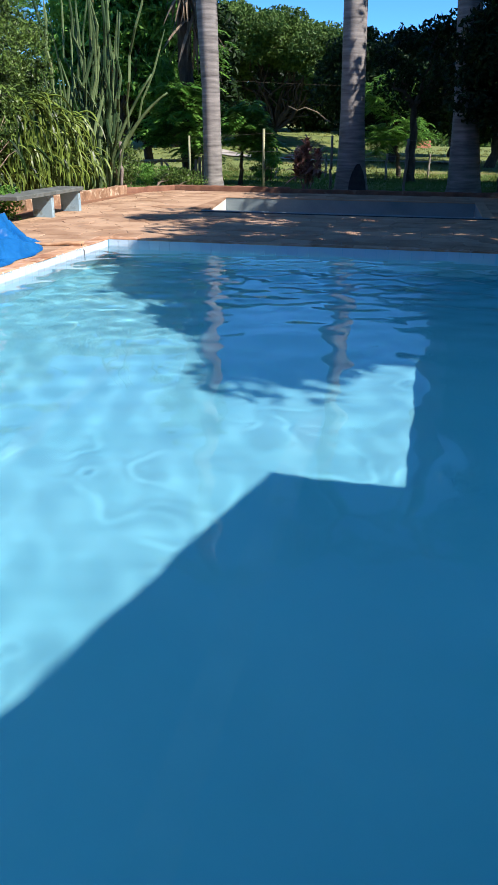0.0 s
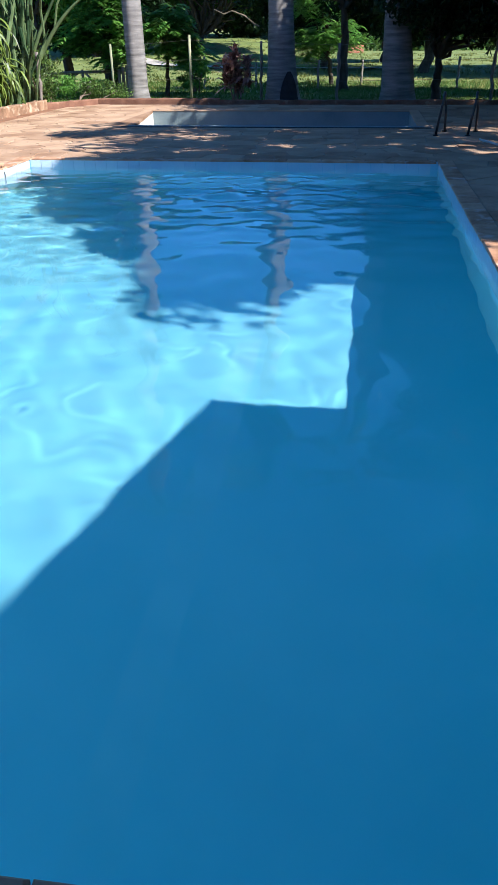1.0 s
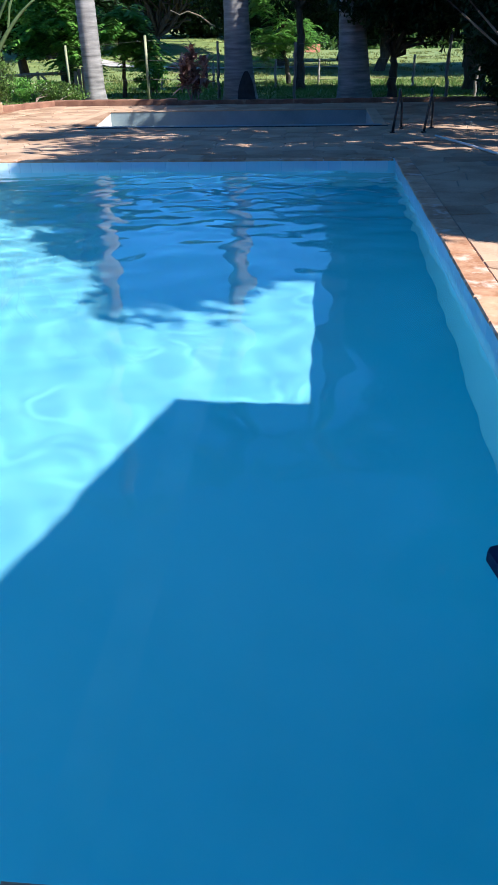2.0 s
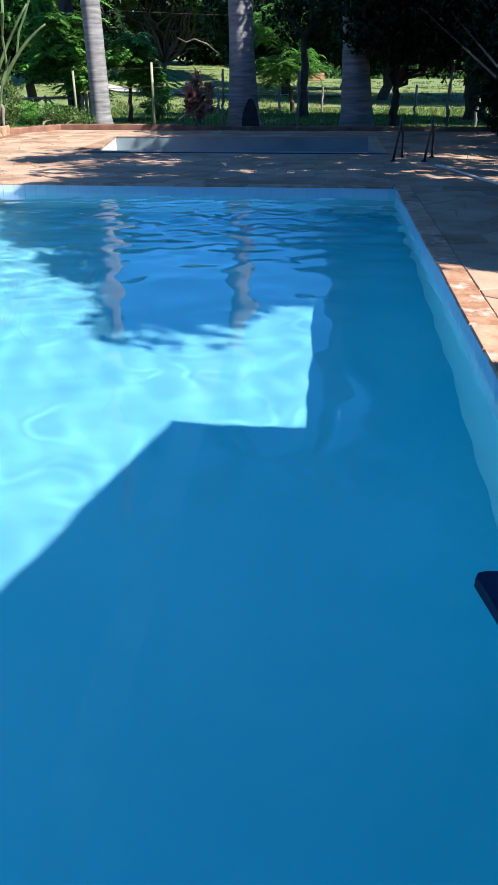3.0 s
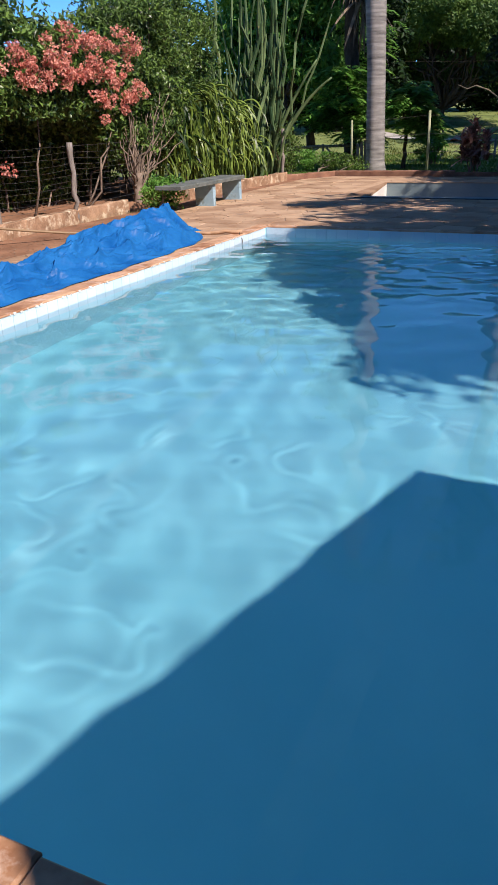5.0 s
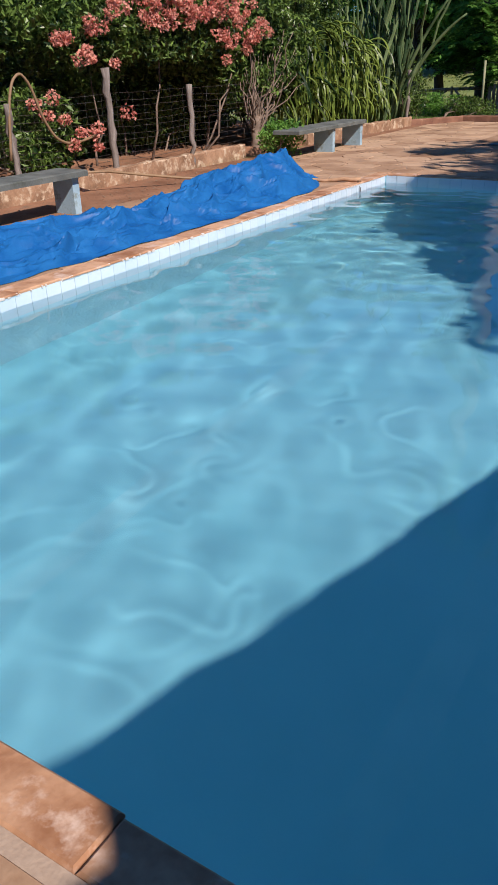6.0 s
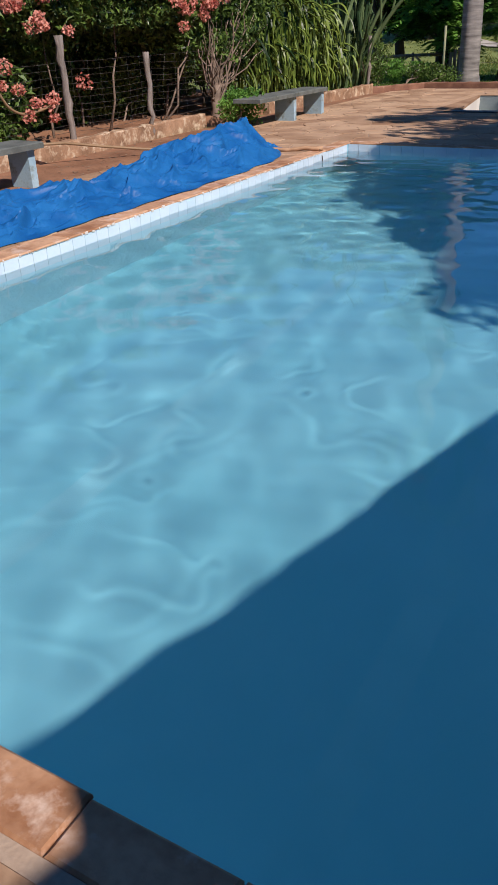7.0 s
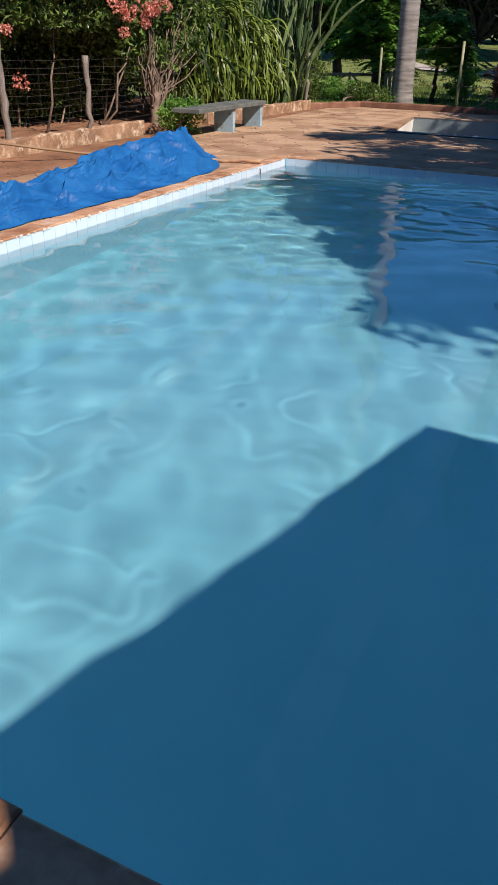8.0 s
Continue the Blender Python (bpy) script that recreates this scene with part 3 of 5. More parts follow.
def tree(name, label, base, trunk_top, r0, crowns, leaf_mat, leaf, seed, bark=None, limbs=10, category="tree", group="", low=-1.0, per=90, spread=0.45, fill=0.35, spray=False):
    """Tapered trunk, limbs that reach into the crown, and a crown of many small leaves. crowns: (center, radii, clumps)."""
    rng = np.random.default_rng(seed)
    bark = bark or M_BARK
    ob = thing(name, label, category, base, group)
    base, trunk_top = np.asarray(base, float), np.asarray(trunk_top, float)
    p = bent(base - (0, 0, 0.1), trunk_top, rng, 9, 0.05)
    r = r0 * np.linspace(1, 0.55, 9)
    r[0] *= 1.35
    part("trunk", Shape().tube(p, r, 10), bark, ob, smooth=True)
    allp, allc = [], []
    for c, rad, k in crowns:
        q, cc = crown_points(rng, c, rad, k, per, spread, low=low, fill=fill)
        allp.append(q)
        allc.append(cc)
    cc = np.concatenate(allc)
    pick = rng.choice(len(cc), min(limbs, len(cc)), replace=False)
    for i in pick:
        q = bent(trunk_top - (0, 0, 0.05 * (trunk_top[2] - base[2])), cc[i], rng, 7, 0.16, 0.12 * np.linalg.norm(cc[i] - trunk_top) * 0.3)
        part("limb", Shape().tube(q, r0 * 0.45 * np.linspace(1, 0.15, 7), 6), bark, ob, smooth=True)
    pts = np.concatenate(allp)
    part("crown", (leaf_sprays if spray else leaf_quads)(pts, leaf[0], leaf[1], rng), leaf_mat, ob)
    return ob


def bush(name, label, center, radii, clumps, per, spread, leaf, mat, seed, category="shrub", stems=8, extra=(), floor_z=0.0):
    rng = np.random.default_rng(seed)
    ob = thing(name, label, category, (center[0], center[1], floor_z))
    allp, allc = [], []
    for c, rad, k in ((center, radii, clumps), *extra):
        q, cc = crown_points(rng, c, rad, k, per, spread)
        allp.append(q[q[:, 2] > floor_z + 0.02])
        allc.append(cc)
    cc = np.concatenate(allc)
    for i in rng.choice(len(cc), min(stems, len(cc)), replace=False):
        foot = np.array((center[0] + (cc[i][0] - center[0]) * 0.55, center[1] + (cc[i][1] - center[1]) * 0.7, floor_z - 0.05))
        part("stem", Shape().tube(bent(foot, cc[i], rng, 6, 0.12), 0.022 * np.linspace(1, 0.3, 6), 6), M_BRANCH, ob, smooth=True)
    part("foliage", leaf_quads(np.concatenate(allp), leaf[0], leaf[1], rng), mat, ob)
    return ob


def frond(rng, foot, ang, length, rise, droop, half, n=46, width=0.05):
    """Rachis line and drooping leaflets of one palm frond."""
    t = np.linspace(0, 1, n)
    h = np.array((math.cos(ang), math.sin(ang), 0))
    p = np.asarray(foot) + h * (t * length)[:, None] * np.cos(t * 0.9)[:, None] + np.array((0, 0, 1)) * (rise * np.sin(t * 1.9) - droop * t ** 2.2)[:, None]
    tan = np.gradient(p, axis=0)
    tan /= np.linalg.norm(tan, axis=1)[:, None]
    side = np.cross(tan, (0, 0, 1))
    side /= np.linalg.norm(side, axis=1)[:, None] + 1e-9
    vs = []
    for sgn in (-1, 1):
        ln = half * np.sin(np.clip(t * 1.05 + 0.1, 0, 1) * np.pi) ** 0.6 * rng.uniform(0.8, 1.15, n)
        d = side * sgn * 0.75 + tan * 0.45 + np.array((0, 0, -0.55)) + rng.normal(size=(n, 3)) * 0.12
        tip = p + d * ln[:, None]
        mid = p + d * ln[:, None] * 0.45 + np.array((0, 0, 0.05))
        vs.append(np.stack([p, mid + tan * width, tip, mid - tan * width], 1))
    return p, np.concatenate(vs).reshape(-1, 3)


def palm(name, label, base, sections, height, seed, crown=True, group="royal palms"):
    """Royal palm. sections: (z, x, radius) of the trunk, seen from the pool side."""
    rng = np.random.default_rng(seed)
    ob = thing(name, label, "palm tree", base, group)
    z = np.arange(-0.1, height, 0.032)
    zs, xs, rs = zip(*sections)
    r = np.interp(z, zs, rs)
    x = np.interp(z, zs, xs)
    ring = np.where((np.arange(len(z)) % 3) == 0, 0.984, 1.0) + rng.normal(0, 0.004, len(z))
    P = np.stack([x, np.full_like(z, base[1]), z + base[2]], -1)
    s = Shape()
    a = np.linspace(0, 2 * np.pi, 28, endpoint=False)
    lump = 1 + 0.03 * np.sin(a * 3 + 1) + 0.02 * np.sin(a * 7)
    flare = np.clip(1 - (z + 0.1) / 0.5, 0, 1) ** 2
    V = np.stack([P[:, None, 0] + (r * ring)[:, None] * np.cos(a) * (lump * (1 + 0.12 * flare[:, None] * np.sin(a * 5))),
                  P[:, None, 1] + (r * ring)[:, None] * np.sin(a) * lump,
                  np.broadcast_to(P[:, None, 2], (len(z), 28))], -1)
    s.grid(np.concatenate([V, V[:, :1]], 1))
    part("trunk", s, M_PALMBARK, ob, smooth=True)
    if crown:
        top = np.array((x[-1], base[1], height + base[2]))
        part("crownshaft", Shape().tube([top - (0, 0, 0.1), top + (0, 0, 0.5), top + (0, 0, 1.2), top + (0, 0, 1.5)], [r[-1], r[-1] * 1.1, r[-1] * 0.75, 0.05], 14), M_LEAF_BRIGHT, ob, smooth=True)
        for i in range(9):
            pr, v = frond(rng, top + (0, 0, 1.3), i * 2.4 + rng.normal(0, 0.2), rng.uniform(2.8, 3.5), rng.uniform(0.5, 1.7), rng.uniform(1.2, 2.6), 0.55)
            fr = part("frond", Shape().tube(pr[::5], 0.035 * np.linspace(1, 0.2, len(pr[::5])), 5), M_LEAF_BRIGHT, ob)
            part("leaflets", Shape().add(v, np.arange(len(v)).reshape(-1, 4)), M_PALMLEAF, fr)
    return ob


def straps(rng, roots, n, length, width, spread, mat, name, parent, out=(0.5, -0.5, 0.6), gravity=1.2, k=7):
    """Arching strap leaves, one mesh."""
    s = Shape()
    roots = np.asarray(roots, float)
    for i in range(n):
        p0 = roots[rng.integers(len(roots))] + rng.normal(size=3) * spread
        d = np.asarray(out) + rng.normal(size=3) * 0.45
        d /= np.linalg.norm(d)
        L = length * rng.uniform(0.6, 1.25)
        t = np.linspace(0, 1, k)
        p = p0 + d * (t * L)[:, None]
        p[:, 2] -= gravity * L * 0.5 * t ** 2 * rng.uniform(0.7, 1.4)
        p[:, 2] = np.maximum(p[:, 2], 0.03)
        sd = np.cross(d, (0, 0, 1))
        sd = sd / (np.linalg.norm(sd) + 1e-9) + rng.normal(size=3) * 0.25
        w = width * rng.uniform(0.7, 1.3) * np.array([0.6, 0.9, 1, 1, 0.85, 0.55, 0.06])[:k] / 2
        v = np.stack([p - sd * w[:, None], p + sd * w[:, None]], 1)
        s.grid(v)
    return part(name, s, mat, parent, smooth=True)


# ---- palms and trees behind the pools ----
palm("royal_palm", "pale grey ringed royal palm trunk beside the planting curb", (-1.46, 21.0, 0), ((-0.1, -1.46, 0.30), (0.3, -1.46, 0.255), (2.5, -1.505, 0.24), (4.6, -1.60, 0.275), (7, -1.68, 0.27), (11, -1.75, 0.22)), 10.8, 31)
palm("royal_palm", "stout ringed royal palm trunk with a swollen base", (2.40, 20.75, 0), ((-0.1, 2.41, 0.46), (0.15, 2.41, 0.43), (0.8, 2.39, 0.36), (1.9, 2.36, 0.31), (4.5, 2.30, 0.295), (10, 2.2, 0.22)), 8.4, 32)
def hollow(palm_ob, x, y):
    """A dark sheet laid on the trunk's foot for the shade of a hollow, tapering upwards."""
    rows = []
    for z in np.linspace(0.0, 0.68, 9):
        half = 0.5 * (1 - (z / 0.7) ** 2.6) + 0.08
        rad = np.interp(z, (0.0, 0.15, 0.8), (0.485, 0.455, 0.375))
        a = -1.0 + np.linspace(-half, half, 9)
        rows.append(np.stack([x + rad * np.cos(a), y + rad * np.sin(a), np.full(9, z)], -1))
    part("hollow", Shape().grid(np.stack(rows)), M_HOLLOW, palm_ob, "dark hollow at the foot, its shade put into the colour")


hollow(bpy.data.objects["royal_palm.001"], 2.41, 20.75)
palm("royal_palm", "stout royal palm trunk in deep shade", (5.35, 20.6, 0), ((-0.1, 5.35, 0.45), (0.2, 5.34, 0.42), (1.9, 5.21, 0.31), (4.4, 5.05, 0.30), (10, 4.9, 0.22)), 8.2, 33)
thatch = thing("fan_palm", "dark slender palm trunk with hanging dry fronds", "palm tree", (-2.75, 23.0, -0.05))
part("trunk", Shape().tube(bent((-2.75, 23, -0.1), (-2.85, 23, 7.2), np.random.default_rng(3), 10, 0.01), 0.2, 10), M_BARK, thatch, smooth=True)
_r = np.random.default_rng(40)
straps(_r, [(-2.6, 22.9, 5.6), (-2.75, 22.8, 6.4), (-2.45, 22.9, 4.6)], 90, 1.5, 0.07, 0.12, M_DRY, "dry_fronds", thatch, out=(0.25, -0.2, -0.9), gravity=0.5)
for i in range(12):
    pr, v = frond(_r, (-2.85, 23, 7.1), i * 2.4, 2.2, _r.uniform(0.3, 1.2), _r.uniform(1.0, 2.4), 0.6)
    part("frond", Shape().add(v, np.arange(len(v)).reshape(-1, 4)), M_PALMLEAF, thatch)

tree("rain_tree", "broad umbrella-shaped rain tree in the pasture", (-7.2, 58, -0.5), (-6.8, 58, 1.7), 0.24,
     [((-10.5, 58, 7.9), (3.6, 5, 1.5), 90), ((-7, 57, 7.3), (4.2, 5, 1.5), 110), ((-3.2, 57, 6.3), (3.0, 4, 1.3), 80), ((-11.5, 57, 5.2), (2.6, 4, 1.6), 60), ((-1.6, 56, 4.9), (2.0, 3, 1.2), 40), ((-6.5, 60, 4.2), (5.5, 2, 1.0), 30)], M_LEAF_RAIN, (0.26, 0.13), 51, limbs=46, per=260, spread=0.6)
part("dead_limb", Shape().tube([(-4.47, 50.0, 2.9), (-3.9, 50.0, 2.65), (-3.42, 50.0, 2.82), (-2.68, 50.0, 2.56), (-2.12, 50.0, 2.14), (-1.42, 50.0, 1.82)], [0.025, 0.035, 0.04, 0.045, 0.05, 0.055], 7), M_DRY, bpy.data.objects["rain_tree"], "pale dead limb", smooth=True)
tree("dark_tree", "dark spreading tree behind the rain tree", (-6, 68, -0.5), (-6, 68, 2), 0.4,
     [((-6.5, 68, 4.4), (10, 2, 2.9), 150)], M_LEAF_SHADED, (0.5, 0.24), 53, limbs=20, per=110, spread=0.75)
tree("rain_tree", "broad umbrella-shaped rain tree in the pasture", (-13.5, 55, -0.5), (-13.5, 55, 3.0), 0.45,
     [((-13.5, 55, 6.0), (5.0, 5, 3.4), 130), ((-16, 54, 4), (4, 4, 2.5), 60)], M_LEAF_RAIN, (0.26, 0.13), 52, limbs=16, per=260, spread=0.65)
# leaf colour of these trees already holds their shade
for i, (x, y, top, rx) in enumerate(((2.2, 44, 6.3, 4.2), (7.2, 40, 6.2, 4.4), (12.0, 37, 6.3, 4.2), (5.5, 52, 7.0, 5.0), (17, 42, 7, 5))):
    tree("shade_tree", "dense green broadleaf tree beyond the lawn, shade put into its leaf colour", (x, y, -0.3), (x + 0.2, y, 2.2), 0.28,
         [((x, y, top * 0.60), (rx, 3.2, top * 0.42), 150)], M_LEAF_SHADED, (0.26, 0.13), 60 + i, limbs=12, per=170, spread=0.5)
# leafy trees on the left behind the hedge
tree("feathery_tree", "tall bright green leafy tree behind the cactus clump", (-6.4, 27, 0), (-6.2, 27, 2.4), 0.22,
     [((-6.2, 27, 4.4), (2.9, 2.2, 2.9), 110), ((-4.6, 26.5, 4.0), (1.9, 1.5, 2.2), 60), ((-8.6, 27, 4), (2.2, 2, 2.3), 60)], M_LEAF_BRIGHT, (0.5, 0.07), 71, limbs=16, per=13, spread=0.36, spray=True)
tree("leafy_tree", "broad-leaved bright green tree behind the cactus clump", (-5.2, 23.6, 0), (-5.1, 23.6, 2.2), 0.12,
     [((-5.6, 23.7, 4.3), (1.7, 0.9, 1.3), 90), ((-4.4, 23.6, 4.6), (1.0, 0.8, 1.0), 50), ((-4.2, 23.6, 2.9), (0.9, 0.7, 0.9), 40), ((-6.6, 23.8, 3.0), (1.2, 0.8, 1.2), 50)], M_LEAF_BRIGHT, (0.30, 0.11), 69, limbs=14, per=34, spread=0.26)
tree("dark_tree", "dense dark tree behind the leafy tree", (-6.4, 29.5, 0), (-6.3, 29.5, 2.0), 0.2,
     [((-6.4, 29.6, 3.9), (3.6, 1.0, 2.6), 220), ((-4.4, 29.5, 2.6), (1.3, 0.8, 1.5), 80)], M_LEAF_SHADED, (0.26, 0.12), 70, limbs=12, per=100, spread=0.4)
tree("distant_tree", "hazy grey-green tree far behind the hedge", (-21, 42, 0), (-21, 42, 4), 0.3, [((-21, 42, 6.0), (4.5, 4, 3.5), 110)], M_LEAF_RAIN, (0.22, 0.11), 72, per=110, spread=0.5)
tree("small_fern_tree", "young tree with drooping bright green compound leaves", (-2.35, 22.2, 0), (-2.4, 22.2, 1.6), 0.07,
     [((-2.6, 22.2, 2.05), (0.85, 0.6, 0.75), 44), ((-3.2, 22.3, 1.35), (0.55, 0.5, 0.5), 18), ((-2.2, 22.0, 1.1), (0.5, 0.3, 0.35), 10)], M_LEAF_BRIGHT, (0.46, 0.10), 73, limbs=12, per=8, spread=0.15, spray=True)
tree("small_fern_tree", "young tree with drooping bright green compound leaves", (-1.0, 22.4, 0), (-0.95, 22.4, 1.1), 0.07,
     [((-0.85, 22.4, 1.65), (0.65, 0.5, 0.6), 34), ((-0.5, 22.3, 1.2), (0.45, 0.4, 0.35), 14)], M_LEAF_BRIGHT, (0.46, 0.10), 74, limbs=10, per=8, spread=0.15, spray=True)
tree("small_fern_tree", "small ferny tree with layered bright leaves beside the palm", (3.3, 30.5, -0.25), (3.1, 30.4, 1.5), 0.1,
     [((2.75, 30.0, 2.8), (1.0, 0.8, 0.8), 40), ((3.4, 30.0, 1.5), (1.2, 0.8, 0.4), 40), ((2.5, 30, 1.0), (0.55, 0.5, 0.4), 16)], M_LEAF_BRIGHT, (0.42, 0.06), 75, limbs=14, per=9, spread=0.15, spray=True)
# terrace corner trees, shade painted into the near-black leaves
tree("dark_tree", "leafy tree by the terrace corner, its shade put into the leaf colour", (6.32, 20.9, 0), (6.3, 20.9, 1.0), 0.14,
     [((6.5, 20.9, 2.7), (1.3, 1.2, 1.5), 90), ((5.6, 19.95, 3.1), (0.75, 0.35, 1.5), 60), ((7.5, 20.6, 2.9), (1.2, 1.2, 1.8), 80)], M_LEAF_SHADED, (0.17, 0.075), 76, limbs=14, per=80, spread=0.25)
_dark = tree("dark_tree", "dense tree at the edge of the terrace, shade put into its leaf colour", (8.6, 16.6, 0), (8.5, 16.6, 1.3), 0.18,
     [((8.6, 16.8, 2.2), (1.15, 1.6, 2.1), 130), ((9.3, 14.6, 2.4), (1.3, 1.5, 1.9), 90), ((8.9, 19.0, 1.9), (1.1, 1.2, 1.8), 100)], M_LEAF_SHADED, (0.15, 0.07), 77, limbs=16, per=80, spread=0.24)
for a, b in (((6.0, 13.2, 2.25), (7.25, 13.0, 1.27)), ((6.45, 13.1, 2.2), (7.3, 12.9, 1.36))):
    m = np.add(a, np.subtract(b, a) * 0.55)
    part("bare_branch", Shape().tube([b, np.add(b, (0.7, 1.0, -0.1)), np.add(b, (1.3, 2.6, -0.2))], 0.02, 6), M_BARK, _dark)
    part("bare_branch", Shape().tube([a, np.add(a, np.subtract(m, a) * 0.5), m], [0.006, 0.01, 0.014], 6), M_BARK, _dark)
    part("bare_branch", Shape().tube([m, np.add(m, np.subtract(b, m) * 0.5), b], [0.015, 0.018, 0.02], 7), M_DRY, _dark, "pale bare stem")
# same shade-dark leaves here and on the sparse crown after it
tree("dark_tree", "tall dense tree behind the terrace corner, shade put into its leaf colour", (9.0, 24.5, 0), (8.9, 24.5, 3.0), 0.3,
     [((9.0, 24.5, 5.6), (3.2, 2.2, 4.2), 260), ((6.9, 24.2, 6.0), (1.7, 1.5, 3.4), 110), ((12.0, 23, 4.5), (2.4, 2.2, 4.0), 140)], M_LEAF_SHADED, (0.2, 0.1), 79, limbs=16, per=110, spread=0.36)
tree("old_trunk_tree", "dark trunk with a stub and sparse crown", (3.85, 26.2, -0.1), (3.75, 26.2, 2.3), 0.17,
     [((4.4, 26.5, 3.3), (1.8, 1.4, 1.4), 70)], M_LEAF_SHADED, (0.2, 0.09), 78, limbs=8, per=70, spread=0.3)
# unseen trees added to shade the terrace; the two far crowns block reflected sky
for i, (c, rad, k, *more) in enumerate((((9.3, 10.2, 6.2), (3.4, 2.7, 1.7), 70, ((8.2, 12.6, 5.3), (2.0, 2.4, 0.8), 26)), ((10.1, 14.7, 6.4), (3.6, 3.0, 1.8), 52, ((7.7, 15.8, 5.5), (1.7, 2.1, 0.8), 38)), ((9.4, 18.5, 6.4), (3.4, 2.2, 1.6), 95, ((8.2, 20.2, 8.9), (2.0, 1.0, 1.5), 80), ((8.0, 17.2, 5.6), (1.7, 1.8, 0.9), 60)), ((10.5, 42, 12.5), (6.0, 5.0, 2.2), 170), ((18, 37, 12.5), (6.5, 6, 2.2), 170), ((14.5, 9.5, 7.0), (3.4, 4.0, 2.2), 46), ((12.5, 21.5, 6.5), (4.0, 3.0, 2.2), 120))):
    tree("offscreen_tree", "unseen large dense tree added to block sun and sky", (c[0] + 1.2, c[1], 0), (c[0] + 0.6, c[1], c[2] - 2.0), 0.26, [(c, rad, k), *more], M_LEAF_SHADED, (0.26, 0.13), 80 + i, limbs=14, per=105, spread=0.40, group="shade trees")
# unseen flat crown by the house end, lobes laid out to cast the pool shadow
tree("offscreen_tree", "unseen tree whose flat crown is shaped to shade the pool", (13.6, 5.6, 0), (12.6, 5.4, 4.8), 0.26,
     [((x, y, 6.4), (a, b, 0.4), int(80 * a * b) + 12) for x, y, a, b in ((7.8, 6.9, 0.9, 1.0), (8.85, 5.45, 1.0, 1.1), (9.7, 4.2, 1.0, 1.1), (10.35, 2.85, 0.62, 0.9), (10.6, 4.6, 1.5, 1.7),
                                                                       (11.5, 3.9, 1.1, 1.1), (9.4, 6.7, 1.7, 1.6), (11.3, 6.6, 2.0, 1.8), (12.5, 3.9, 1.2, 1.2), (13.5, 4.6, 1.3, 1.4), (13.0, 6.4, 1.8, 1.6))],
     M_LEAF_SHADED, (0.2, 0.11), 88, limbs=18, per=46, spread=0.2, fill=0.1, group="shade trees")
# unseen trees behind and beside the house, added to block light from the low sky
for i, (c, rad, k) in enumerate((((-9, -13, 6.0), (4.5, 3.0, 5.2), 170), ((0, -14, 6.4), (5.0, 3.0, 5.6), 190), ((9, -14.5, 6.2), (5.0, 3.0, 5.4), 180), ((17.5, -9, 5.0), (3.0, 4.0, 4.0), 130), ((-14, -4, 5.4), (3.0, 5.0, 4.6), 150))):
    tree("offscreen_tree", "unseen large tree added behind the house to block low sky light", (c[0], c[1], -0.02), (c[0] + 0.3, c[1], 2.0), 0.3, [(c, rad, k)], M_LEAF_SHADED, (0.5, 0.26), 180 + i, limbs=12, per=60, spread=0.7, group="garden trees")
# unseen mass of shrubs, added to keep sky light off the right terrace
bush("sky_block_hedge", "unseen dark shrubs added beside the terrace to block sky light", (11.2, 12, 1.7), (0.9, 9.0, 1.7), 330, 70, 0.34, (0.2, 0.1), M_LEAF_SHADED, 190, category="hedge", stems=20)


# ---- low plants ----
bush("broadleaf_shrub", "small green shrub in the lawn behind the fence", (-0.75, 25, 0.45), (0.55, 0.5, 0.4), 26, 60, 0.13, (0.12, 0.05), M_LEAF_BRIGHT, 91, stems=6)
bush("broadleaf_shrub", "tangled green weeds at the corner of the curb", (-3.25, 18.6, 0.75), (0.45, 0.6, 0.6), 40, 60, 0.13, (0.09, 0.03), M_LEAF, 92, stems=10, extra=(((-2.2, 20.2, 0.25), (0.8, 0.4, 0.25), 26),))
bush("broadleaf_shrub", "small fresh green shrub growing beside the bench", (-2.62, 11.35, 0.3), (0.32, 0.5, 0.28), 34, 50, 0.09, (0.07, 0.03), M_LEAF_BRIGHT, 96, stems=8)
bush("broadleaf_shrub", "low weeds along the wooden gate", (-3.4, 21.3, 0.25), (1.0, 0.4, 0.3), 36, 60, 0.13, (0.09, 0.035), M_LEAF_BRIGHT, 93, stems=6)
cord = thing("cordyline", "maroon-leaved cordyline shrub in front of the curb", "shrub", (1.35, 19.95, 0))
_r = np.random.default_rng(44)
for dx, dy, h in ((0, 0, 1.15), (-0.26, 0.05, 0.85), (0.28, 0.0, 0.9), (0.05, 0.1, 0.55), (-0.1, -0.05, 1.0)):
    part("stem", Shape().tube(bent((1.35 + dx * 0.3, 19.95 + dy, -0.05), (1.35 + dx, 19.95 + dy, h), _r, 5, 0.05), 0.02, 6), M_BRANCH, cord)
    straps(_r, [(1.35 + dx, 19.95 + dy, h * k) for k in (0.45, 0.65, 0.85, 0.97)], 84, 0.42, 0.06, 0.03, M_CORD, "foliage", cord, out=(0, -0.1, 0.95), gravity=0.9)

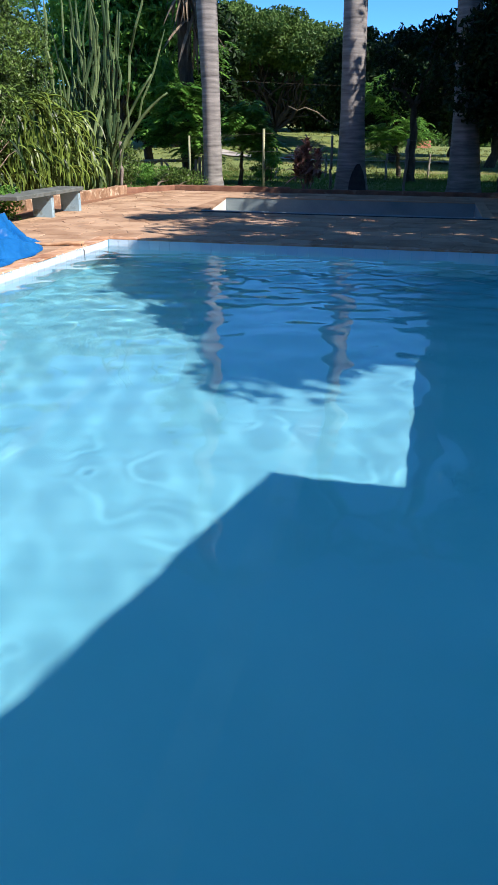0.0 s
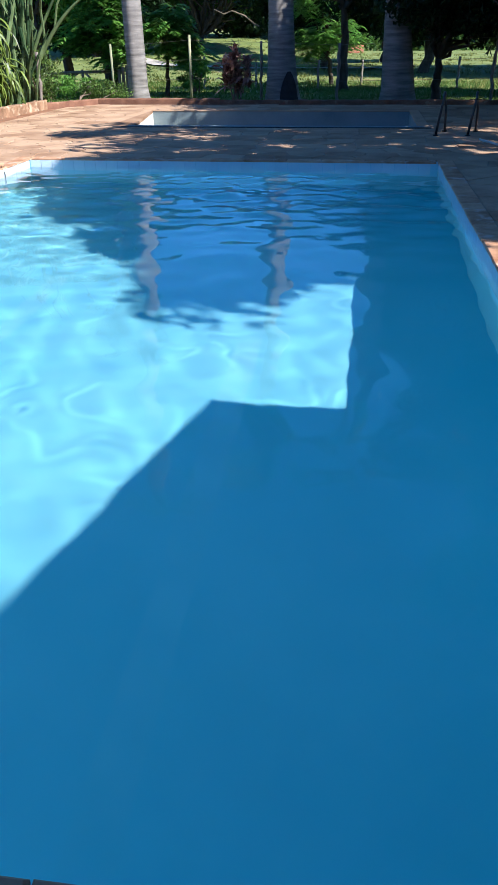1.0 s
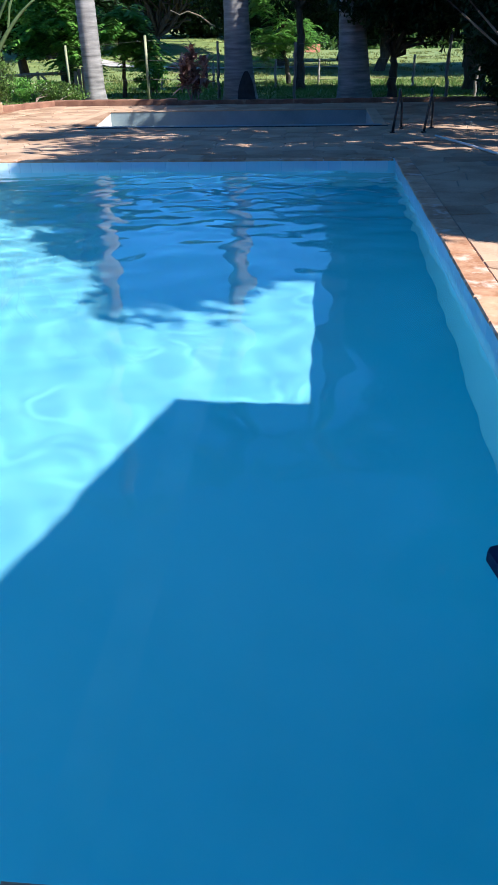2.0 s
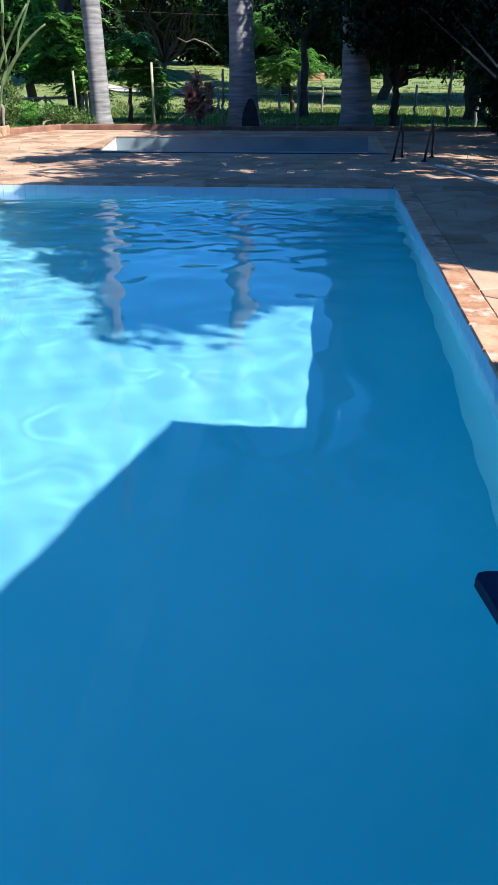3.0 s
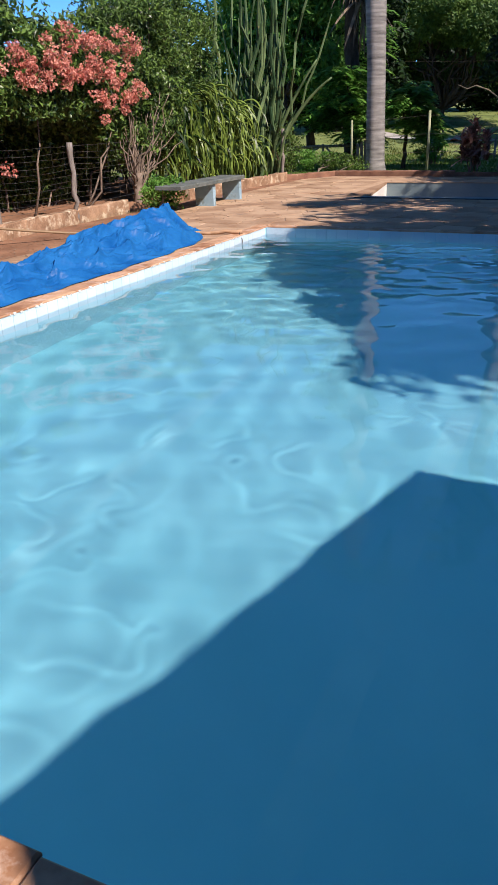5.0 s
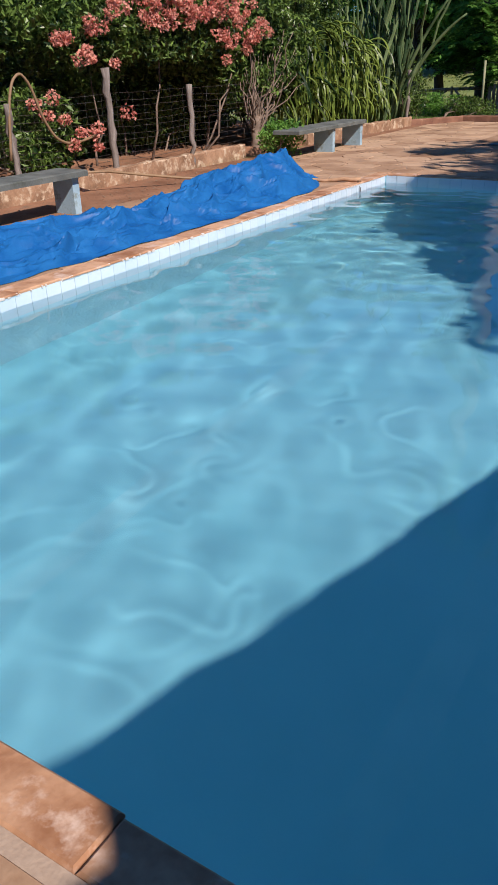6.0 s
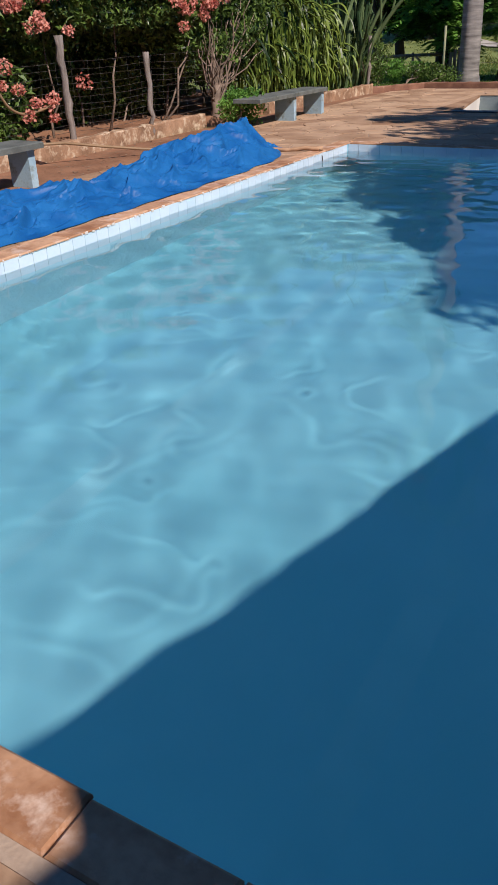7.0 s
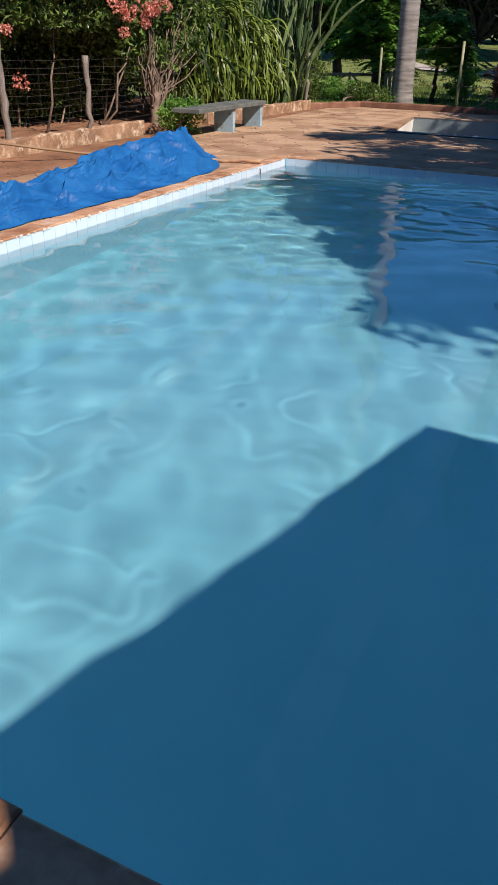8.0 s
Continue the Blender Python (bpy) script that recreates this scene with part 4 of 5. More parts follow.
# hedge with flowers behind the wire fence
hedge = bush("flowering_hedge", "tall dense hedge with salmon pink flower clusters behind a wire fence", (-4.3, 8.6, 2.3), (0.95, 5.0, 1.0), 330, 95, 0.2, (0.11, 0.05), M_LEAF, 101, stems=30, category="hedge",
             extra=(((-5.5, 8.0, 1.0), (0.4, 5.0, 0.9), 200), ((-3.65, 9.4, 1.95), (0.25, 3.0, 0.36), 130), ((-5.2, 10.3, 0.9), (0.3, 1.6, 0.9), 110), ((-5.1, 11.4, 0.9), (0.35, 1.2, 0.9), 110), ((-5.6, 12.2, 1.0), (0.4, 1.6, 1.0), 130), ((-6.3, 10.3, 0.8), (0.4, 3.2, 0.9), 170), ((-6.8, 14.2, 0.9), (0.6, 2.8, 1.0), 180), ((-3.6, 6.7, 0.75), (0.22, 0.55, 0.5), 20), ((-3.75, 12.4, 1.6), (0.5, 1.6, 0.9), 120)), floor_z=0.1)


def flower_cluster(center, r, rng):
    k = 70
    d = rng.normal(size=(k, 3))
    d /= np.linalg.norm(d, axis=1)[:, None]
    return np.asarray(center) + d * r * np.array((0.8, 1.0, 0.75)) * rng.uniform(0.5, 1, k)[:, None]


_r = np.random.default_rng(103)
_fl = [(-3.28, 6.5, 1.08), (-3.2, 6.72, 1.14), (-3.2, 6.6, 0.95), (-3.15, 6.85, 0.88), (-3.1, 7.05, 0.72), (-3.1, 7.28, 0.68), (-3.08, 7.38, 0.75), (-3.05, 7.3, 0.52), (-3.1, 6.9, 0.58), (-3.15, 8.1, 0.9), (-3.15, 7.9, 1.5)]
for _ in range(52):
    y = _r.uniform(8.5, 11.3)
    _fl.append((-3.18 + _r.normal(0, 0.07), y, 2.26 + _r.normal(0, 0.10) - 0.03 * (y - 8.5)))
for _ in range(30):
    _fl.append((-3.3 + _r.normal(0, 0.07), _r.uniform(9.3, 12.0), 2.64 + _r.normal(0, 0.09)))
for cy, cz, k in ((7.05, 1.79, 3), (7.36, 1.64, 3), (7.5, 1.98, 4), (8.0, 2.1, 4), (11.45, 1.86, 7), (11.8, 2.02, 7), (10.58, 1.62, 3), (10.6, 1.85, 4), (8.9, 2.05, 4)):
    for _ in range(k):
        _fl.append((-3.18 + _r.normal(0, 0.05), cy + _r.normal(0, 0.11), cz + _r.normal(0, 0.07)))
for c in _fl:
    p = flower_cluster(c, _r.uniform(0.08, 0.16), _r)
    part("blossom", leaf_quads(p, 0.046, 0.036, _r), M_FLOWER, hedge)

bush("thicket", "dense green thicket behind the cactus and hedge", (-4.9, 15.2, 2.3), (0.9, 2.6, 2.1), 300, 90, 0.22, (0.10, 0.04), M_LEAF, 111, stems=20, category="shrub", extra=(((-5.2, 18.5, 1.2), (0.8, 1.8, 1.2), 90), ((-4.2, 13.6, 2.9), (0.6, 1.2, 0.9), 70)))
bush("thicket", "dark tall thicket far behind the hedge", (-9.0, 9, 2.4), (1.6, 5.5, 2.6), 260, 90, 0.32, (0.16, 0.07), M_LEAF_SHADED, 112, stems=12, category="shrub")

strap_plant = thing("trailing_cactus", "big clump of trailing yellow-green cactus stems hanging over the curb", "plant", (-3.5, 15.6, 0.1))
_r = np.random.default_rng(115)


def cascade(n, yc, ys, ztop, own):
    """Stems that leave a domed core upwards, arch over and hang; the first ones are parts, the rest one mesh."""
    rest = Shape()
    for k in range(n):
        u = _r.normal(0, 1)
        p = np.array((-3.75 + _r.normal(0, 0.16), yc + ys * u, max(0.3, ztop * (1 - 0.10 * u * u) * _r.choice((_r.uniform(0.75, 1.0), _r.uniform(0.3, 0.8))))))
        a = _r.normal(-0.35, 1.0)
        lift = _r.uniform(-0.5, 1.1)                       # slope at the root
        L = _r.uniform(0.5, 1.25)
        turn = _r.uniform(1.8, 4.2) / L
        step, pts, yaw = L / 13, [], _r.normal(0, 0.35)
        for q in range(14):
            pts.append(p.copy())
            lift = max(lift - turn * step, -1.5 + 0.35 * math.sin(q * 0.9 + u * 5))
            a += yaw * step + _r.normal(0, 0.24)
            p = p + step * np.array((math.cos(lift) * math.cos(a), math.cos(lift) * math.sin(a), math.sin(lift)))
            p[2] = max(p[2], 0.06)
        s = Shape() if k < own else rest
        r = _r.uniform(0.012, 0.027) * np.interp(np.arange(14), (0, 2, 11, 13), (0.8, 1.0, 0.95, 0.25))
        s.tube(pts, r, 3, cap=False)
        if k < own:
            part("stem", s, M_STRAP, strap_plant)
    tagged(part("stem_tangle", rest, M_STRAP, strap_plant), kind="stuff")


cascade(170, 15.2, 0.5, 2.15, 75)
cascade(170, 16.35, 0.42, 1.95, 75)
cascade(100, 14.2, 0.38, 2.1, 40)
cascade(30, 17.1, 0.25, 1.15, 25)
cascade(26, 13.3, 0.3, 1.9, 20)
part("dark_core", leaf_quads(crown_points(_r, (-4.0, 15.6, 0.95), (0.25, 1.5, 0.85), 90, 60, 0.16)[0], 0.10, 0.05, _r), M_LEAF, strap_plant, "dark leafy core of the clump")

cactus = thing("column_cactus", "clump of tall grey-green column cactus stems", "cactus", (-4.1, 18.4, 0))
_r = np.random.default_rng(117)
for i in range(58):
    x0 = _r.uniform(-4.7, -3.1)
    foot = np.array((x0, 18.3 + _r.normal(0, 0.35), 0.0))
    tip = foot + (0.5 * (x0 + 3.9) + _r.normal(0, 0.42), _r.normal(0, 0.35), _r.choice((_r.uniform(1.6, 3.0), _r.uniform(3.0, 5.2))))
    p = bent(foot, tip, _r, 10, 0.035)
    a = np.linspace(0, 2 * np.pi, 10, endpoint=False)
    r = _r.uniform(0.022, 0.042)
    part("stem", Shape().tube(p, r * np.array([1, 1, 1, 1, 1, 1, 1, 1, 0.85, 0.3]), 5), M_CACTUS, cactus)
for a, b, c in (((-3.45, 18.4, 0.6), (-3.1, 18.4, 1.6), (-2.25, 18.4, 2.7)), ((-3.4, 18.3, 0.5), (-3.2, 18.2, 1.5), (-2.9, 18.2, 4.0)), ((-3.2, 18.5, 0.9), (-2.6, 18.5, 1.9), (-1.9, 18.5, 2.3))):
    t = np.linspace(0, 1, 12)[:, None]
    p = (1 - t) ** 2 * np.array(a) + 2 * t * (1 - t) * np.array(b) + t ** 2 * np.array(c)
    part("stem", Shape().tube(p, np.linspace(0.06, 0.022, 12), 6), M_CACTUS, cactus, smooth=True)

bare = thing("bare_stem_shrub", "woody shrub with many bare grey-brown stems", "shrub", (-3.35, 11.75, 0))
_r = np.random.default_rng(119)
part("trunk", Shape().tube(bent((-3.35, 11.7, -0.05), (-3.35, 11.8, 0.6), _r, 6, 0.06), np.linspace(0.1, 0.07, 6), 8), M_BRANCH, bare, smooth=True)
for i in range(44):
    tip = (-3.4 + _r.normal(0, 0.22), 11.9 + _r.normal(0.35, 0.6), _r.uniform(1.0, 2.1))
    part("stem", Shape().tube(bent((-3.35, 11.75 + _r.normal(0, 0.05), _r.uniform(0.1, 0.6)), tip, _r, 8, 0.07), np.linspace(0.018, 0.005, 8), 6), M_BRANCH, bare, smooth=True)

# ---- curbs and fences ----
def curb(name, pts, h, w, label, mat=None):
    rng = np.random.default_rng(len(name) + len(pts))
    s = Shape()
    P = []
    for (x0, y0), (x1, y1) in zip(pts[:-1], pts[1:]):
        n = max(2, int(math.hypot(x1 - x0, y1 - y0) / 0.12))
        P += [(x0 + (x1 - x0) * t, y0 + (y1 - y0) * t) for t in np.linspace(0, 1, n, endpoint=False)]
    P.append(pts[-1])
    P = np.array(P)
    T = np.gradient(P, axis=0)
    T /= np.linalg.norm(T, axis=1)[:, None]
    Nn = np.stack([T[:, 1], -T[:, 0]], -1)
    rows = []
    for off, z, j in ((w / 2, -0.1, 0), (w / 2, h - 0.02, 0.006), (w / 2 - 0.015, h, 0.006), (-w / 2 + 0.015, h, 0.006), (-w / 2, h - 0.02, 0.006), (-w / 2, -0.1, 0)):
        e = rng.normal(0, j, len(P))
        rows.append(np.column_stack([P + Nn * (off + e)[:, None], np.full(len(P), z) + rng.normal(0, j, len(P))]))
    s.grid(np.stack(rows).transpose(1, 0, 2))
    for k in (0, -1):
        s.add([r[k] for r in rows], [list(range(6))[:: 1 if k else -1]])
    return solid(name, s, mat or M_CURB, label, "curb", kind="structure")


curb("curb_left", [(-3.2, 3.0), (-3.14, 7.5), (-3.24, 11.1)], 0.21, 0.14, "low plastered curb with peeling ochre and cream paint")
curb("curb_corner", [(-3.15, 13.2), (-2.98, 16.0), (-2.9, 17.9)], 0.2, 0.14, "low plastered curb with peeling ochre and cream paint")
curb("curb_bend", [(-2.9, 17.92), (-2.1, 19.42), (1.0, 19.48)], 0.13, 0.14, "low dark red curb in front of the palms", M_CURB_BACK)
curb("curb_back", [(1.01, 19.48), (5.0, 19.52), (9.6, 19.55)], 0.09, 0.16, "low dark curb along the lawn", M_CURB_BACK)
_bed = np.stack(np.meshgrid(np.linspace(-9, -3.2, 40), np.linspace(2, 17.9, 90)) + [0.09 + 0.025 * RNG.normal(size=(90, 40))], -1)
_bed[:, -1, 2] = _bed[0, :, 2] = _bed[-1, :, 2] = -0.15
_bed[:, -2, 0] = -3.23
solid("soil_bed", Shape().grid(_bed), M_SOIL, "bare soil of the planting bed behind the curb", "soil", kind="structure", smooth=True)


def wood_post(x, y, z0, z1, r, seed, lean=0.0, group="fence posts"):
    rng = np.random.default_rng(seed)
    p = bent((x, y, z0 - 0.1), (x + 0.02, y + lean, z1), rng, 12, 0.024)
    s = Shape().tube(p, 0.86 * r * (1 + rng.normal(0, 0.13, 12)), 8)
    return solid("fence_post", s, M_POST, "weathered grey wooden fence post", "post", group, smooth=True)


for x, y, z1, r, k, ln in ((-3.16, 5.98, 1.12, 0.05, 1, -0.05), (-3.16, 7.74, 1.46, 0.058, 2, -0.06), (-3.16, 9.55, 1.2, 0.05, 3, -0.03), (-3.0, 18.0, 1.2, 0.05, 4, 0.0), (-3.2, 4.2, 1.3, 0.05, 5, 0.0)):
    wood_post(x, y, 0.1, z1, r, k, ln)
wire_fence = thing("wire_fence", "sagging rusty wire strands between wooden posts", "fence", (-3.18, 8, 0.2))
_r = np.random.default_rng(121)
_ys = (4.2, 5.98, 7.74, 9.55, 11.62)
for j in range(11):
    z = 0.30 + j * 0.085
    pts = []
    for a, b in zip(_ys[:-1], _ys[1:]):
        sag = _r.uniform(0.005, 0.04)
        for t in np.linspace(0, 1, 8, endpoint=False):
            pts.append((-3.19, a + (b - a) * t, z - sag * math.sin(t * math.pi) + _r.normal(0, 0.003)))
    part("wire", Shape().tube(pts, 0.0022, 4, cap=False), M_WIRE, wire_fence)
for y in np.arange(4.3, 11.2, 0.3):
    part("stay_wire", Shape().tube([(-3.19, y, 0.26), (-3.19, y + _r.normal(0, 0.02), 0.7), (-3.19, y + _r.normal(0, 0.03), 1.16)], 0.0010, 4, cap=False), M_WIRE, wire_fence)


def steel_post(x, y, z1, r=0.03):
    return solid("fence_post", Shape().tube([(x, y, -0.1), (x + 0.005, y, z1 * 0.5), (x, y, z1)], r, 8), M_POLE, "thin greenish fence post behind the curb", "post", "back fence posts", smooth=True)


steel_post(0.0, 20.9, 1.52, 0.035)
steel_post(-2.13, 21.0, 1.33, 0.035)
for x, y, z in ((1.78, 21.4, 1.36), (2.98, 27, 0.78), (4.38, 30, 0.7), (7.45, 27, 0.85), (-0.9, 27.5, 0.9), (0.8, 28, 0.7), (5.9, 28.5, 0.8), (3.83, 20.6, 1.3), (7.62, 20.6, 1.5), (8.4, 21, 1.4)):
    wood_post(x, y, -0.2, z, 0.045, int(x * 10 + 50), 0.0, "pasture fence posts")
far_wire = thing("pasture_wire", "thin wire strands of the pasture fence", "fence", (0, 21, 0.5))
for z in (0.5, 0.95, 1.4):
    part("wire", Shape().tube([(-2.13, 21.0, z * 0.9), (0, 20.9, z), (1.78, 21.4, z * 0.95), (3.83, 20.6, z * 0.9), (7.62, 20.6, z)], 0.004, 4, cap=False), M_WIRE, far_wire)
gate = thing("wooden_gate", "rustic grey wooden gate with crossed braces", "gate", (-3.5, 22, 0))
for a, b, r in (((-4.5, 22, 0.62), (-2.5, 22, 0.64), 0.04), ((-4.5, 22, 0.25), (-2.5, 22, 0.22), 0.03), ((-4.3, 22, 0.1), (-3.4, 22, 0.62), 0.03), ((-3.5, 22.03, 0.1), (-4.2, 22.03, 0.6), 0.03), ((-3.3, 22, 0.05), (-3.3, 22, 0.7), 0.035), ((-2.6, 22, 0.05), (-3.2, 22.0, 0.6), 0.03), ((-4.5, 22, -0.1), (-4.5, 22, 0.8), 0.05)):
    part("rail", Shape().tube(bent(a, b, RNG, 5, 0.02), r, 7), M_POST, gate, smooth=True)
for i in range(3):
    part("picket", Shape().bevel_box(-2.08 + i * 0.11, -2.0 + i * 0.11, 21.3, 21.33, -0.1, 0.72 + 0.05 * i, 0.01), M_POST, gate)

# ---- distance ----
_road = Shape()
_pts = np.array([(-45, 84), (-21, 70.5), (-13, 57), (-7.3, 48), (-2, 44), (6, 43)])
_t = np.gradient(_pts.astype(float), axis=0)
_n = np.stack([-_t[:, 1], _t[:, 0]], -1) / np.linalg.norm(_t, axis=1)[:, None]


def ground_z(x, y):
    far = min(max((y - 26) / 60, 0), 1)
    return -0.02 + far * (math.sin(x * 0.05 + 1) * 0.35 + math.sin(y * 0.031 + x * 0.013) * 0.5 - 0.1) - 0.25 * min(max((y - 23) / 12, 0), 1) + float(hill(x, y))


_road.grid(np.stack([np.column_stack([q, [ground_z(*p) + 0.09 for p in q]]) for q in (_pts - _n * 0.6, _pts + _n * 0.6)], 1))
solid("road", _road, M_ROAD, "pale dirt road across the pasture", "road", kind="structure")
farm = thing("farm_house", "small far white house with an orange tile roof", "house", (4.5, 72, -0.6))
part("wall", Shape().box(2.75, 4.1, 70, 73, -0.9, 0.3), M_WALLPAINT, farm)
part("roof", Shape().add([(2.6, 69.7, 0.27), (4.25, 69.7, 0.27), (4.25, 71.5, 0.8), (2.6, 71.5, 0.8), (2.6, 73.3, 0.27), (4.25, 73.3, 0.27), (2.6, 69.7, 0.2), (4.25, 69.7, 0.2), (2.6, 73.3, 0.2), (4.25, 73.3, 0.2)],
     [[0, 1, 2, 3], [3, 2, 5, 4], [6, 7, 1, 0], [8, 4, 5, 9], [0, 3, 4, 8, 6], [1, 7, 9, 5, 2]]), M_ROOFTILE, farm)
part("window", Shape().box(3.2, 3.6, 69.97, 70.0, -0.4, 0.0), M_BARK, farm)
_r = np.random.default_rng(131)
_w = []
for i in range(230):
    a = _r.uniform(-1.15, 0.75)
    dist = _r.uniform(120, 190)
    c = np.array((math.sin(a) * dist, math.cos(a) * dist, _r.uniform(0.5, 5.5)))
    c[2] += hill(c[0], c[1])
    _w.append(c + _r.normal(size=(420, 3)) * (3.4, 3.4, 2.0))
for i in range(150):
    a = _r.uniform(-0.75, 0.45)
    dist = _r.uniform(84, 112)
    _w.append(np.array((math.sin(a) * dist, math.cos(a) * dist, _r.uniform(0.2, 2.6) + hill(math.sin(a) * dist, math.cos(a) * dist))) + _r.normal(size=(260, 3)) * (2.0, 2.0, 1.1))
solid("far_woods", leaf_quads(np.concatenate(_w), 0.65, 0.4, _r), M_LEAF_RAIN, "line of green woodland at the edge of the pasture", "woods", kind="stuff")
solid("power_line", Shape().tube([(x, 40, 3.4 + 0.002 * (x - 8) ** 2) for x in np.linspace(-30, 40, 30)], 0.007, 5), M_BARK, "thin overhead cable crossing behind the palms", "cable")


def grass(seed):
    rng = np.random.default_rng(seed)
    n = 26000
    x, y = rng.uniform(-6, 12, n), 19.7 + 13 * rng.uniform(0, 1, n) ** 1.6
    z = np.array([ground_z(a, b) for a, b in zip(x, y)])
    h = rng.uniform(0.025, 0.07, n) * np.where(y > 25, 1.6, 1.0)
    dx, dy = rng.normal(0, 0.03, n), rng.normal(0, 0.03, n)
    w = rng.uniform(0.006, 0.014, n)
    v = np.stack([np.stack([x - w, y, z], -1), np.stack([x + w, y, z], -1), np.stack([x + dx, y + dy, z + h], -1)], 1).reshape(-1, 3)
    return solid("grass", Shape().add(v, np.arange(3 * n).reshape(n, 3)), M_GRASS, "short sunlit lawn grass beyond the curb", "grass", kind="stuff")


grass(141)


def tufts(seed):
    rng = np.random.default_rng(seed)
    n, per = 2600, 9
    x, y = rng.uniform(-30, 20, n), 26 + 44 * rng.uniform(0, 1, n) ** 1.4
    x = np.repeat(x, per) + rng.normal(0, 0.12, n * per)
    y = np.repeat(y, per) + rng.normal(0, 0.12, n * per)
    z = np.array([ground_z(a, b) for a, b in zip(x, y)])
    h = np.repeat(rng.uniform(0.05, 0.2, n), per) * rng.uniform(0.5, 1.1, n * per)
    w = 0.022
    dx, dy = rng.normal(0, 0.09, n * per), rng.normal(0, 0.09, n * per)
    v = np.stack([np.stack([x - w, y, z - 0.03], -1), np.stack([x + w, y, z - 0.03], -1), np.stack([x + dx, y + dy, z + h], -1)], 1).reshape(-1, 3)
    return solid("field_tufts", Shape().add(v, np.arange(3 * n * per).reshape(-1, 3)), M_TUFT, "rough uneven grass tufts in the pasture", "grass", kind="stuff")


tufts(143)


def litter(seed):
    """Dry leaves on the soil strip and the terrace edge."""
    rng = np.random.default_rng(seed)
    n = 1500
    x = np.where(rng.uniform(size=n) < 0.72, rng.uniform(-3.05, -1.9, n), rng.uniform(-2.4, 0.0, n))
    y = rng.uniform(2, 19, n)
    keep = ~((x > -1.7) & (y < 9.2))
    p = np.stack([x, y, np.full(n, 0.012)], -1)[keep]
    s = leaf_quads(p, 0.05, 0.025, rng)
    s.v[0][:, 2] = 0.006 + np.abs(s.v[0][:, 2] - 0.012) * 0.35
    return solid("leaf_litter", s, M_DRY, "scattered dry brown leaves on soil and paving", "leaves", kind="stuff")


litter(161)

# ---- things on the terrace ----
def bench(x0, x1, y0, y1, z, legs, label):
    ob = thing("bench", label, "bench", ((x0 + x1) / 2, (y0 + y1) / 2, 0), "garden benches")
    rng = np.random.default_rng(int(y0 * 10))
    s = Shape().bevel_box(x0, x1, y0, y1, z - 0.065, z, 0.012)
    part("seat", s, M_CONCRETE, ob, "worn grey-green slab")
    for lx0, lx1, ly in legs:
        part("leg", Shape().bevel_box(lx0, lx1, ly, ly + 0.10, -0.02, z - 0.066, 0.004), M_BLUEPAINT, ob, "faded light blue slab leg")
    return ob


bench(-2.5, -2.0, 10.9, 13.5, 0.45, ((-2.42, -2.05, 12.2), (-2.42, -2.05, 13.34)), "low concrete bench with a worn grey-green top by the curb")
bench(-2.32, -1.86, 3.6, 5.8, 0.46, ((-2.24, -1.94, 5.62), (-2.24, -1.94, 4.0)), "low concrete bench with faded blue legs on bare soil")


